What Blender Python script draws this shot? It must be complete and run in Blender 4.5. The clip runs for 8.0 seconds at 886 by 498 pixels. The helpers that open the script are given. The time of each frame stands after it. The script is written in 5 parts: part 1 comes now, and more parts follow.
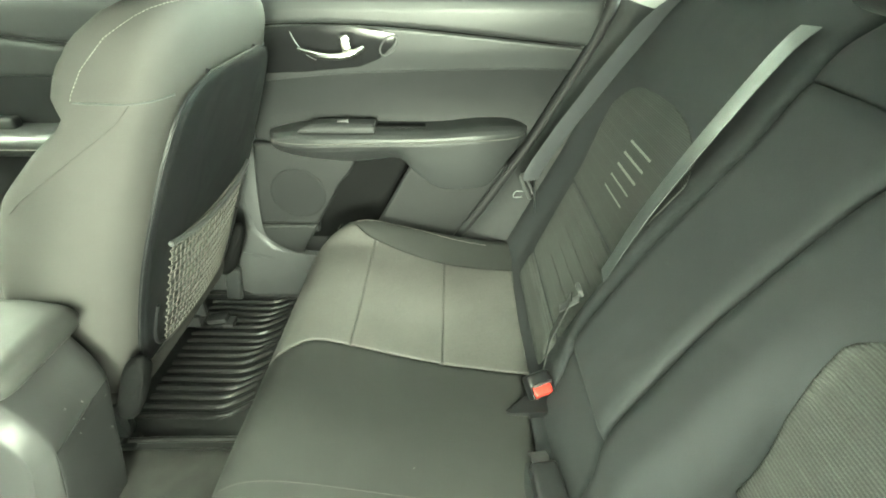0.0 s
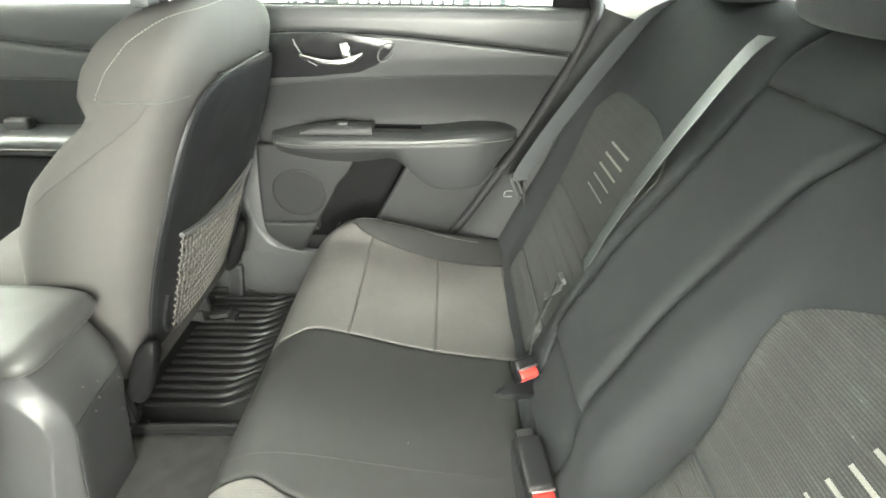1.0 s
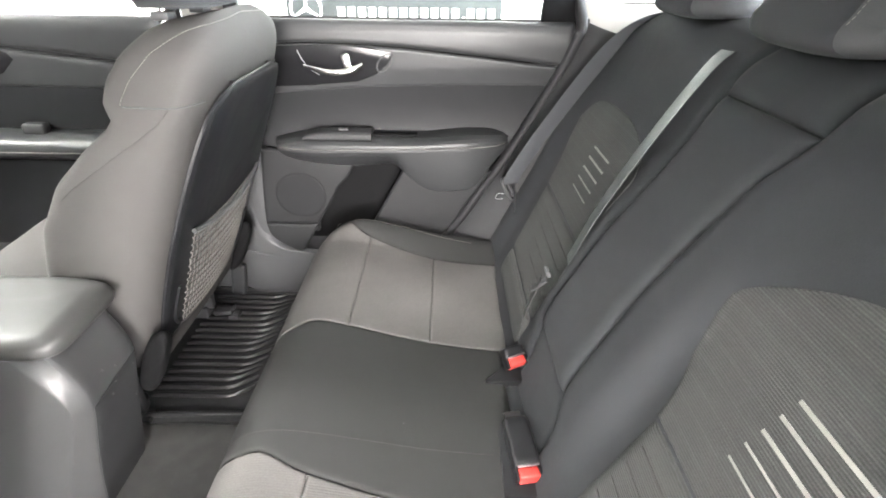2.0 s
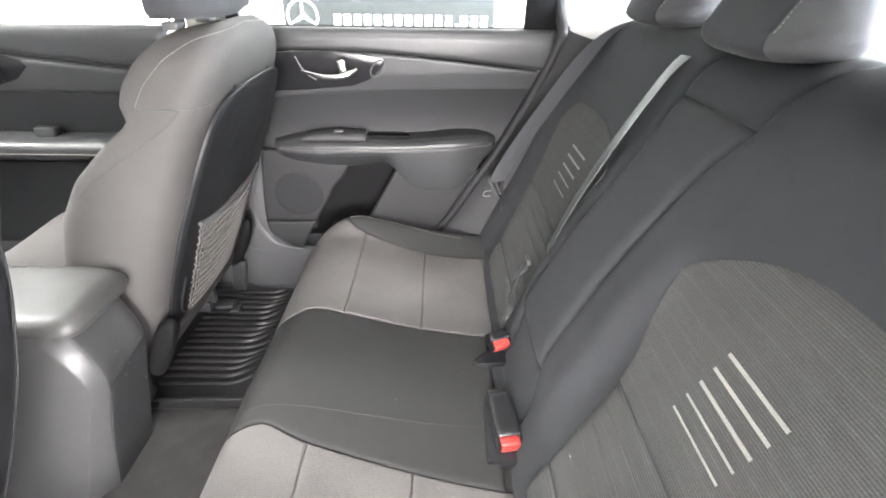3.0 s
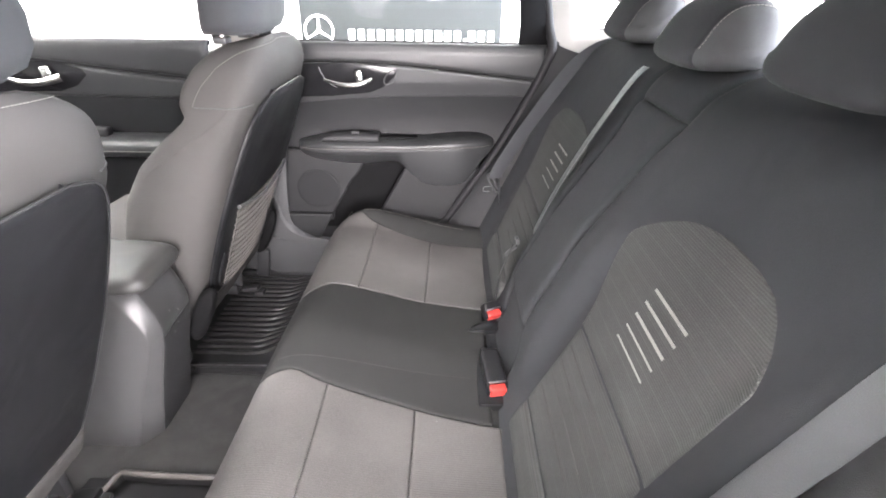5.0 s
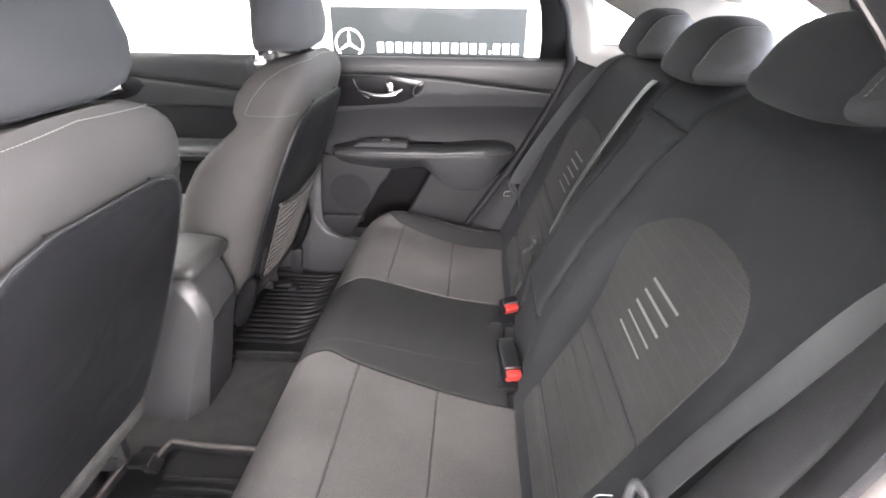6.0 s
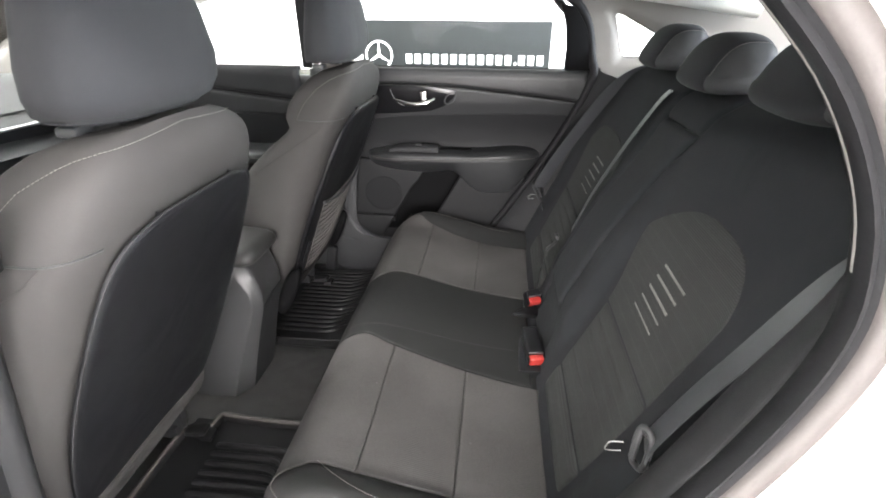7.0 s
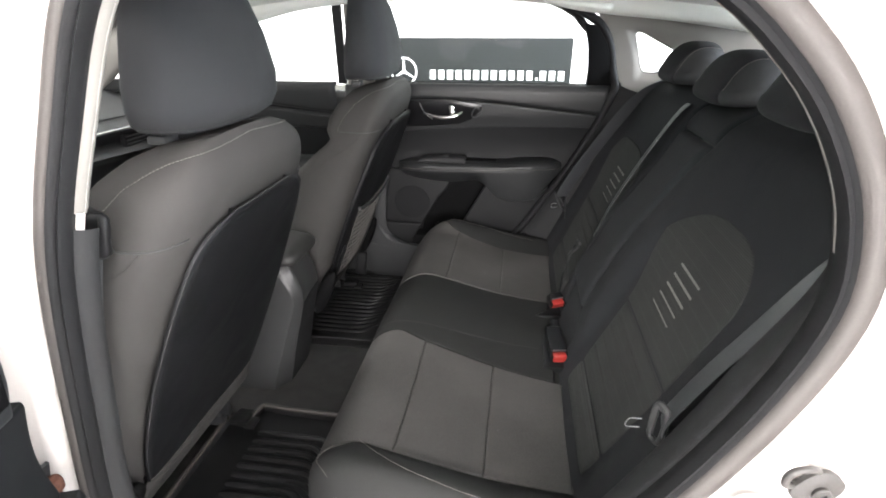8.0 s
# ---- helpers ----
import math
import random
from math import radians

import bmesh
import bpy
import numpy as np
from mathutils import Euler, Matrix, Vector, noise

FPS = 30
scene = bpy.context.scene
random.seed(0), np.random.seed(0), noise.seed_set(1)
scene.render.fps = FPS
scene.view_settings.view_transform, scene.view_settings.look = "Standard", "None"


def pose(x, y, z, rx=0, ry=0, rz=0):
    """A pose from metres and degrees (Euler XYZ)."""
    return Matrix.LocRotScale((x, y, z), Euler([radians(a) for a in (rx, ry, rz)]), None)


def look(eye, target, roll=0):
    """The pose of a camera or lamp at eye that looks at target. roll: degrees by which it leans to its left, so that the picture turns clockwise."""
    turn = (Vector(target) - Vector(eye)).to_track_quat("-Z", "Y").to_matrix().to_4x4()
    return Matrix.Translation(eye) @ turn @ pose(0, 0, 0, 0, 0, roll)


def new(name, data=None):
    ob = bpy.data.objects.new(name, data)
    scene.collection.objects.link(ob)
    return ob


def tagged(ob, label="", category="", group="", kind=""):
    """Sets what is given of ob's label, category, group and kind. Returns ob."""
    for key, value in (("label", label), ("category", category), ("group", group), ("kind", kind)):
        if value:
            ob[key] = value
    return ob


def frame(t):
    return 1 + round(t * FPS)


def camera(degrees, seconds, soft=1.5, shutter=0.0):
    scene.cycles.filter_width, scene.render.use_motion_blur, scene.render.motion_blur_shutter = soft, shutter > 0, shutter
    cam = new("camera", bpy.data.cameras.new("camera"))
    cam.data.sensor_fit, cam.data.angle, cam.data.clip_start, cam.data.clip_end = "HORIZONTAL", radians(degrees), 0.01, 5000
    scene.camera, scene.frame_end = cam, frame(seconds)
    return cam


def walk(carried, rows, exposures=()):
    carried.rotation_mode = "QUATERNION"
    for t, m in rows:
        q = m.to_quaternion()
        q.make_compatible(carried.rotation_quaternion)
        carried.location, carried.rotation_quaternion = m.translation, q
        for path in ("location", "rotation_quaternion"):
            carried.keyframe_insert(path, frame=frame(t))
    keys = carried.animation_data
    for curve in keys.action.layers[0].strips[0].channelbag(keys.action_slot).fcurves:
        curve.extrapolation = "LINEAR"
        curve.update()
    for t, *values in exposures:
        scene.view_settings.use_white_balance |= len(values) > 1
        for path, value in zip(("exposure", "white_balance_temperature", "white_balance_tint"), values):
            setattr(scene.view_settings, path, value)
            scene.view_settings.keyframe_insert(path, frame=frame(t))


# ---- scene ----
cam = camera(83.8, 8.0, 1.85)
PATH = [
    (0, (0.02, -0.465, 1.255), (0.0, 1.23, 0.193), 0.2),
    (0.5, (0.023, -0.498, 1.258), (0.014, 1.207, 0.212), 0.5),
    (1, (0.027, -0.529, 1.263), (0.021, 1.182, 0.227), 0.6),
    (1.5, (0.027, -0.562, 1.269), (0.027, 1.158, 0.249), 0.8),
    (3, (0.05, -0.674, 1.288), (0.067, 1.065, 0.3), 0.8),
    (3.5, (0.05, -0.715, 1.29), (0.07, 1.029, 0.31), 0.6),
    (4, (0.059, -0.755, 1.296), (0.074, 0.996, 0.33), 0.6),
    (4.5, (0.066, -0.804, 1.3), (0.073, 0.952, 0.343), 0.8),
    (6, (0.067, -0.952, 1.326), (-0.04, 0.824, 0.414), 0.6),
    (6.5, (0.065, -1.011, 1.333), (-0.085, 0.771, 0.439), 0.6),
    (7, (0.052, -1.064, 1.338), (-0.14, 0.723, 0.46), 0.4),
    (7.5, (0.041, -1.105, 1.342), (-0.186, 0.688, 0.486), 0.2),
    (8, (0.036, -1.153, 1.348), (-0.234, 0.647, 0.52), -0.1),
]
EXPOSURES = [(0.0, 2.98, 7300, -24), (0.5, 3.02, 7050, -10), (1.0, 2.88, 6800, -1), (1.5, 2.62, 6650, 7), (3.0, 2.68, 6450, 14), (4.5, 2.54, 6450, 17), (6.0, 1.94, 6450, 19), (7.0, 1.18, 6450, 13), (8.0, 0.66, 6450, 12)]
walk(cam, [(t, look(eye, target, roll)) for t, eye, target, roll in PATH], EXPOSURES)
# ---- light ----
world = bpy.data.worlds.new("world")
scene.world = world
world.use_nodes = True
world.node_tree.nodes["Background"].inputs[0].default_value = (0.9, 0.95, 1.0, 1)
world.node_tree.nodes["Background"].inputs[1].default_value = 1.0
WINDOW_X, WINDOW_WATTS, REAR_WATTS = 0.8, 880.0, 1250.0
# daylight through the wide shop window behind the camera
day = bpy.data.lights.new("window_daylight", "AREA")
day.shape, day.size, day.size_y, day.energy, day.color = "RECTANGLE", 4.4, 2.6, WINDOW_WATTS, (1.0, 0.965, 0.935)
new("window_daylight", day).matrix_world = pose(WINDOW_X, -8.44, 1.65, 90, 0, 0)
# fill light behind the car, set in an unseen, added second shop window
day = bpy.data.lights.new("rear_fill_light", "AREA")
day.shape, day.size, day.size_y, day.energy, day.color = "RECTANGLE", 3.4, 2.4, REAR_WATTS, (0.86, 0.94, 1.0)
new("rear_fill_light", day).matrix_world = pose(7.92, -0.6, 1.7, 90, 0, 90)
WARM, COOL = (1.0, 0.97, 0.945), (0.88, 0.95, 1.0)
LAMP_PLACES = [(-3.0, -4.4, 80, WARM), (0.3, -4.4, 150, WARM), (4.2, -4.4, 320, WARM), (-3.8, 0.6, 120, WARM), (0.0, 1.2, 50, WARM), (5.4, 0.0, 150, COOL)]
CEILING_Z = 3.3
for lx, ly, watts, tint in LAMP_PLACES:
    lamp = bpy.data.lights.new("ceiling_lamp", "AREA")
    lamp.shape, lamp.size, lamp.size_y = "RECTANGLE", 2.2, 1.2
    lamp.energy = watts
    lamp.color = tint
    ob = new("ceiling_lamp", lamp)
    ob.matrix_world = pose(lx, ly, CEILING_Z - 0.07)


# ---- materials ----
def material(name, base, rough=0.7, metal=0.0, spread=0.15, scale=60.0, bump=0.1, coarse=6.0, sheen=0.0, coat=0.0, ribs=None, spec=0.5, lines=None, folds=0.0):
    """base colour with variation at two scales; bump of the fine scale; ribs = (axis, waves per metre, depth); lines = (per metre, gain) woven in with the ribs; folds: depth in metres of soft dents."""
    m = bpy.data.materials.new(name)
    m.use_nodes = True
    nt = m.node_tree
    n, l = nt.nodes, nt.links
    p = n["Principled BSDF"]
    p.inputs["Metallic"].default_value = metal
    p.inputs["Roughness"].default_value = rough
    p.inputs["Specular IOR Level"].default_value = spec
    p.inputs["Coat Weight"].default_value = coat
    p.inputs["Sheen Weight"].default_value = sheen
    p.inputs["Sheen Roughness"].default_value = 0.6
    tc = n.new("ShaderNodeTexCoord")
    fine = n.new("ShaderNodeTexNoise")
    fine.inputs["Scale"].default_value, fine.inputs["Detail"].default_value = scale, 4
    broad = n.new("ShaderNodeTexNoise")
    broad.inputs["Scale"].default_value, broad.inputs["Detail"].default_value = coarse, 3
    for t in (fine, broad):
        l.new(tc.outputs["Object"], t.inputs["Vector"])
    add = n.new("ShaderNodeMath")
    add.operation = "ADD"
    l.new(fine.outputs["Fac"], add.inputs[0])
    l.new(broad.outputs["Fac"], add.inputs[1])
    ramp = n.new("ShaderNodeMapRange")
    ramp.inputs["From Min"].default_value, ramp.inputs["From Max"].default_value = 0.65, 1.35
    ramp.inputs["To Min"].default_value, ramp.inputs["To Max"].default_value = 1 - spread, 1 + spread
    l.new(add.outputs[0], ramp.inputs["Value"])
    height = fine.outputs["Fac"]
    tone = ramp.outputs["Result"]
    if ribs:
        axis, waves, depth = ribs
        wave = n.new("ShaderNodeTexWave")
        wave.wave_type, wave.bands_direction = "BANDS", axis
        wave.inputs["Scale"].default_value = waves / 20 * 6.2832
        wave.inputs["Distortion"].default_value = 0.15
        l.new(tc.outputs["Object"], wave.inputs["Vector"])
        stripe = n.new("ShaderNodeMapRange")
        stripe.inputs["To Min"].default_value, stripe.inputs["To Max"].default_value = 1 - depth, 1 + depth
        l.new(wave.outputs["Fac"], stripe.inputs["Value"])
        both = n.new("ShaderNodeMath")
        both.operation = "MULTIPLY"
        l.new(tone, both.inputs[0])
        l.new(stripe.outputs["Result"], both.inputs[1])
        tone = both.outputs[0]
        if lines:
            wide = n.new("ShaderNodeTexWave")
            wide.wave_type, wide.bands_direction = "BANDS", axis
            wide.inputs["Scale"].default_value = lines[0] / 20 * 6.2832
            l.new(tc.outputs["Object"], wide.inputs["Vector"])
            thin = n.new("ShaderNodeMapRange")
            thin.inputs["From Min"].default_value = 0.93
            thin.inputs["To Min"].default_value, thin.inputs["To Max"].default_value = 1.0, 1.0 + lines[1]
            l.new(wide.outputs["Fac"], thin.inputs["Value"])
            more = n.new("ShaderNodeMath")
            more.operation = "MULTIPLY"
            l.new(tone, more.inputs[0])
            l.new(thin.outputs["Result"], more.inputs[1])
            tone = more.outputs[0]
        mix = n.new("ShaderNodeMath")
        mix.operation = "ADD"
        l.new(wave.outputs["Fac"], mix.inputs[0])
        l.new(fine.outputs["Fac"], mix.inputs[1])
        height = mix.outputs[0]
    colour = n.new("ShaderNodeVectorMath")
    colour.operation = "SCALE"
    colour.inputs[0].default_value = base
    l.new(tone, colour.inputs["Scale"])
    l.new(colour.outputs[0], p.inputs["Base Color"])
    rr = n.new("ShaderNodeMapRange")
    rr.inputs["To Min"].default_value, rr.inputs["To Max"].default_value = max(0.02, rough - 0.08), min(1, rough + 0.08)
    l.new(broad.outputs["Fac"], rr.inputs["Value"])
    l.new(rr.outputs["Result"], p.inputs["Roughness"])
    if bump:
        b = n.new("ShaderNodeBump")
        b.inputs["Strength"].default_value, b.inputs["Distance"].default_value = bump, 0.002
        l.new(height, b.inputs["Height"])
        if folds:
            soft = n.new("ShaderNodeTexNoise")
            soft.inputs["Scale"].default_value, soft.inputs["Detail"].default_value = 7.0, 2
            soft.inputs["Distortion"].default_value = 0.6
            l.new(tc.outputs["Object"], soft.inputs["Vector"])
            dent = n.new("ShaderNodeBump")
            dent.inputs["Strength"].default_value, dent.inputs["Distance"].default_value = 1.0, folds
            l.new(soft.outputs["Fac"], dent.inputs["Height"])
            l.new(dent.outputs["Normal"], b.inputs["Normal"])
        l.new(b.outputs["Normal"], p.inputs["Normal"])
    return m


def glass_material(name, tint, gloss):
    m = bpy.data.materials.new(name)
    m.use_nodes = True
    n, l = m.node_tree.nodes, m.node_tree.links
    n.remove(n["Principled BSDF"])
    clear, shine, mix, fres = n.new("ShaderNodeBsdfTransparent"), n.new("ShaderNodeBsdfGlossy"), n.new("ShaderNodeMixShader"), n.new("ShaderNodeFresnel")
    clear.inputs[0].default_value = (*tint, 1)
    shine.inputs["Roughness"].default_value = gloss
    fres.inputs["IOR"].default_value = 1.22
    l.new(fres.outputs[0], mix.inputs[0])
    l.new(clear.outputs[0], mix.inputs[1])
    l.new(shine.outputs[0], mix.inputs[2])
    l.new(mix.outputs[0], n["Material Output"].inputs[0])
    return m


CLOTH = material("charcoal_cloth", (0.025, 0.0262, 0.0285), 0.9, scale=900, bump=0.25, sheen=0.012, spec=0.12, spread=0.14, coarse=5, folds=0.005)
CLOTH_TOP = material("charcoal_cloth_smooth", (0.0215, 0.0216, 0.0212), 0.85, scale=900, bump=0.2, spec=0.14, spread=0.12, coarse=4, folds=0.004)
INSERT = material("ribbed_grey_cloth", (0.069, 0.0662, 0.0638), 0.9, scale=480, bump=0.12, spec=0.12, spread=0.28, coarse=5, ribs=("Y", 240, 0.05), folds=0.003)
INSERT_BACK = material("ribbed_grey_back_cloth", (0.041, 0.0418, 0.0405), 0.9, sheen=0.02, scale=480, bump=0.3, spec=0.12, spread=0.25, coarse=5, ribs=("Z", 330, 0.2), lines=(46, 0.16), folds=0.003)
SEAT_GREY = material("warm_grey_cloth", (0.046, 0.044, 0.0428), 0.85, scale=900, bump=0.2, spec=0.12, spread=0.1, coarse=4, folds=0.004)
HEAD_CLOTH = material("headrest_cloth", (0.024, 0.0248, 0.027), 0.85, sheen=0.03, scale=900, bump=0.2, spec=0.15, spread=0.12, folds=0.004)
HEAD_SIDE = material("headrest_side_cloth", (0.058, 0.059, 0.0615), 0.85, scale=900, bump=0.2, spec=0.15, spread=0.12)
VINYL = material("black_vinyl", (0.010, 0.0102, 0.0113), 0.38, scale=500, bump=0.15, spread=0.2, coarse=9, spec=0.16, folds=0.003)
PLASTIC = material("charcoal_plastic", (0.044, 0.0445, 0.046), 0.42, scale=800, bump=0.2, spread=0.12, coarse=8, spec=0.28)
CONSOLE = material("satin_console_plastic", (0.041, 0.041, 0.042), 0.38, scale=800, bump=0.06, spread=0.10, coarse=9, spec=0.5)
LID_VINYL = material("padded_lid_vinyl", (0.034, 0.0337, 0.033), 0.46, scale=1100, bump=0.08, spread=0.12, coarse=12, spec=0.35)
PLASTIC_DARK = material("black_plastic", (0.024, 0.0242, 0.0255), 0.6, scale=800, bump=0.2, spread=0.15, spec=0.22)
DOOR_SATIN = material("satin_door_plastic", (0.025, 0.0258, 0.0268), 0.38, scale=900, bump=0.12, spread=0.08, coarse=5, spec=0.24)
DOOR_SOFT = material("soft_door_trim", (0.0125, 0.0129, 0.0137), 0.5, scale=900, bump=0.2, spread=0.12, coarse=5, spec=0.13, folds=0.003)
GLOSS_BLACK = material("gloss_black", (0.009, 0.009, 0.0098), 0.2, scale=300, bump=0.0, spread=0.1, spec=0.25)
CHROME = material("satin_chrome", (0.78, 0.77, 0.75), 0.18, metal=1.0, scale=200, bump=0.0, spread=0.05)
STRIKER_STEEL = material("dull_steel", (0.06, 0.057, 0.055), 0.45, metal=0.3, scale=300, bump=0.05, spread=0.15)
STEEL = material("grey_steel", (0.40, 0.40, 0.40), 0.35, metal=1.0, scale=300, bump=0.05, spread=0.15)
RUBBER = material("black_rubber", (0.013, 0.013, 0.0135), 0.36, scale=400, bump=0.1, spread=0.2, spec=0.4)
SEAL_RUBBER = material("seal_rubber", (0.012, 0.012, 0.013), 0.6, scale=500, bump=0.1, spread=0.15, spec=0.22)
CARPET = material("grey_carpet", (0.034, 0.033, 0.032), 1.0, scale=1200, bump=0.7, spread=0.35, coarse=30)
WEBBING = material("grey_webbing", (0.050, 0.052, 0.056), 0.42, scale=600, bump=0.2, spread=0.08)
GREY_PLASTIC = material("grey_plastic", (0.075, 0.075, 0.075), 0.45, scale=400, bump=0.1, spread=0.1)
BUCKLE_BLACK = material("buckle_black", (0.007, 0.007, 0.008), 0.45, scale=300, bump=0.05, spread=0.1, spec=0.25)
# charcoal plastic with the shade below the armrest put into its base colour
DOOR_LOWER_SHADED = material("shaded_lower_door_plastic", (0.014, 0.0143, 0.015), 0.5, scale=900, bump=0.2, spread=0.1, coarse=6, spec=0.16)
# black plastic, set near-black to stand for shade in the door pocket too
BLACK_AND_SHADE = material("black_plastic_and_pocket_shade", (0.0055, 0.0055, 0.0058), 0.7, scale=800, bump=0.15, spread=0.15, spec=0.05)
GRILLE = material("speaker_grille", (0.0125, 0.0128, 0.0135), 0.55, scale=700, bump=0.3, spread=0.12, spec=0.1)
RED = material("red_plastic", (0.36, 0.032, 0.026), 0.4, scale=200, bump=0.0, spread=0.06)
LINER = material("pale_headliner", (0.72, 0.73, 0.69), 0.95, scale=900, bump=0.3, spread=0.05)
TRIM_PALE = material("pale_pillar_trim", (0.20, 0.19, 0.176), 0.7, scale=900, bump=0.2, spread=0.05)
PAINT = material("white_car_paint", (0.57, 0.535, 0.51), 0.25, scale=80, bump=0.0, spread=0.03, coat=0.6)
STITCH = material("pale_thread", (0.155, 0.147, 0.136), 0.8, scale=900, bump=0.1, spread=0.1)
SILVER_BAR = material("silver_fabric_bar", (0.2, 0.195, 0.18), 0.6, scale=900, bump=0.2, spread=0.1)
NET_CORD = material("net_cord", (0.085, 0.079, 0.074), 0.85, scale=900, bump=0.2, spread=0.15)
CONCRETE = material("polished_concrete", (0.58, 0.57, 0.56), 0.35, scale=40, bump=0.05, spread=0.12, coarse=1.5)
WALL_WHITE = material("white_wall_paint", (0.85, 0.85, 0.84), 0.8, scale=90, bump=0.05, spread=0.03, coarse=2)
SIGN_DARK = material("dark_sign_face", (0.022, 0.0235, 0.025), 0.6, scale=60, bump=0.02, spread=0.1, spec=0.1)
SIGN_PALE = material("white_sign_vinyl", (0.8, 0.8, 0.8), 0.5, scale=60, bump=0.0, spread=0.03)
# taupe for the door flange's shade and the near mat rim's highlight
TAUPE_TONE = material("taupe_tone", (0.052, 0.046, 0.043), 0.6, scale=400, bump=0.1, spread=0.12)
RUST = material("rusty_bolt", (0.13, 0.05, 0.03), 0.8, scale=300, bump=0.3, spread=0.4)
GLASS = glass_material("window_glass", (0.93, 0.96, 0.94), 0.02)
DIFFUSER = bpy.data.materials.new("lamp_diffuser")
DIFFUSER.use_nodes = True
DIFFUSER.node_tree.nodes["Principled BSDF"].inputs["Emission Color"].default_value = (1, 0.98, 0.95, 1)
DIFFUSER.node_tree.nodes["Principled BSDF"].inputs["Emission Strength"].default_value = 6.0


# ---- building helpers ----
def thing(name, at, label, category, group="", kind=""):
    ob = new(name)
    ob.location = at
    ob.empty_display_size = 0.05
    return tagged(ob, label, category, group, kind)


def link(name, me, mtl, parent=None, label="", smooth=True, kind=""):
    """Meshes are written in the place's own metres; the parent's base is taken off."""
    if mtl:
        me.materials.append(mtl)
    if smooth:
        for f in me.polygons:
            f.use_smooth = True
        me.set_sharp_from_angle(angle=radians(38 if len(me.polygons) < 130 else 72))
    ob = new(name, me)
    if parent:
        ob.parent = parent
        top = parent if parent.type == "EMPTY" else parent.parent
        ob.matrix_parent_inverse = Matrix.Translation(-Vector(top.location)) if parent.type == "EMPTY" else Matrix()
    tagged(ob, label, "", "", kind)
    return ob


def part(name, bm, mtl, parent=None, label="", smooth=True, kind="", crease=0):
    me = bpy.data.meshes.new(name)
    bmesh.ops.recalc_face_normals(bm, faces=bm.faces)
    bm.to_mesh(me)
    bm.free()
    ob = link(name, me, mtl, parent, label, smooth, kind)
    if crease:
        me.set_sharp_from_angle(angle=radians(crease))
    return ob


def lerp(a, b, t):
    return a + (b - a) * t


def curve_of(points, n):
    """Catmull-Rom through points, n samples even in length."""
    p = np.array(points, float)
    p = np.vstack([2 * p[0] - p[1], p, 2 * p[-1] - p[-2]])
    out = []
    for i in range(1, len(p) - 2):
        for t in np.linspace(0, 1, 24, endpoint=False):
            a, b, c, d = p[i - 1], p[i], p[i + 1], p[i + 2]
            out.append(0.5 * (2 * b + (c - a) * t + (2 * a - 5 * b + 4 * c - d) * t * t + (3 * b - a - 3 * c + d) * t ** 3))
    out.append(p[-2])
    out = np.array(out)
    far = np.concatenate([[0], np.cumsum(np.linalg.norm(np.diff(out, axis=0), axis=1))])
    want = np.linspace(0, far[-1], n)
    return np.stack([np.interp(want, far, out[:, k]) for k in range(out.shape[1])], axis=1)


def along(keys):
    """A smooth function through (v, value) keys, v rising."""
    v, w = [k[0] for k in keys], [k[1] for k in keys]
    fine = curve_of([(a, b) for a, b in zip(v, w)], 160)
    return lambda t: float(np.interp(t, fine[:, 0], fine[:, 1]))


def normals_of(p):
    du = np.gradient(p, axis=0)
    dv = np.gradient(p, axis=1)
    n = np.cross(du, dv)
    return n / np.maximum(np.linalg.norm(n, axis=2, keepdims=True), 1e-9)


def solid_grid(p, thick, out):
    """A closed slab from a grid of points; out: a direction that its front faces."""
    nu, nv = p.shape[:2]
    n = normals_of(p)
    if (n * np.array(out)).sum() < 0:
        n = -n
    verts = np.concatenate([p.reshape(-1, 3), (p - n * thick).reshape(-1, 3)])
    m = nu * nv
    faces = []
    for i in range(nu - 1):
        for j in range(nv - 1):
            a, b, c, d = i * nv + j, (i + 1) * nv + j, (i + 1) * nv + j + 1, i * nv + j + 1
            faces += [(a, b, c, d), (m + d, m + c, m + b, m + a)]
    rim = [i * nv for i in range(nu)] + [(nu - 1) * nv + j for j in range(1, nv)] + [i * nv + nv - 1 for i in range(nu - 2, -1, -1)] + [j for j in range(nv - 2, 0, -1)]
    for k, a in enumerate(rim):
        b = rim[(k + 1) % len(rim)]
        faces.append((a, m + a, m + b, b))
    me = bpy.data.meshes.new("slab")
    me.from_pydata([tuple(v) for v in verts], [], faces)
    bm = bmesh.new()
    bm.from_mesh(me)
    bpy.data.meshes.remove(me)
    return bm


def eased(k, n):
    return (1 - math.cos(math.pi * k / n)) / 2


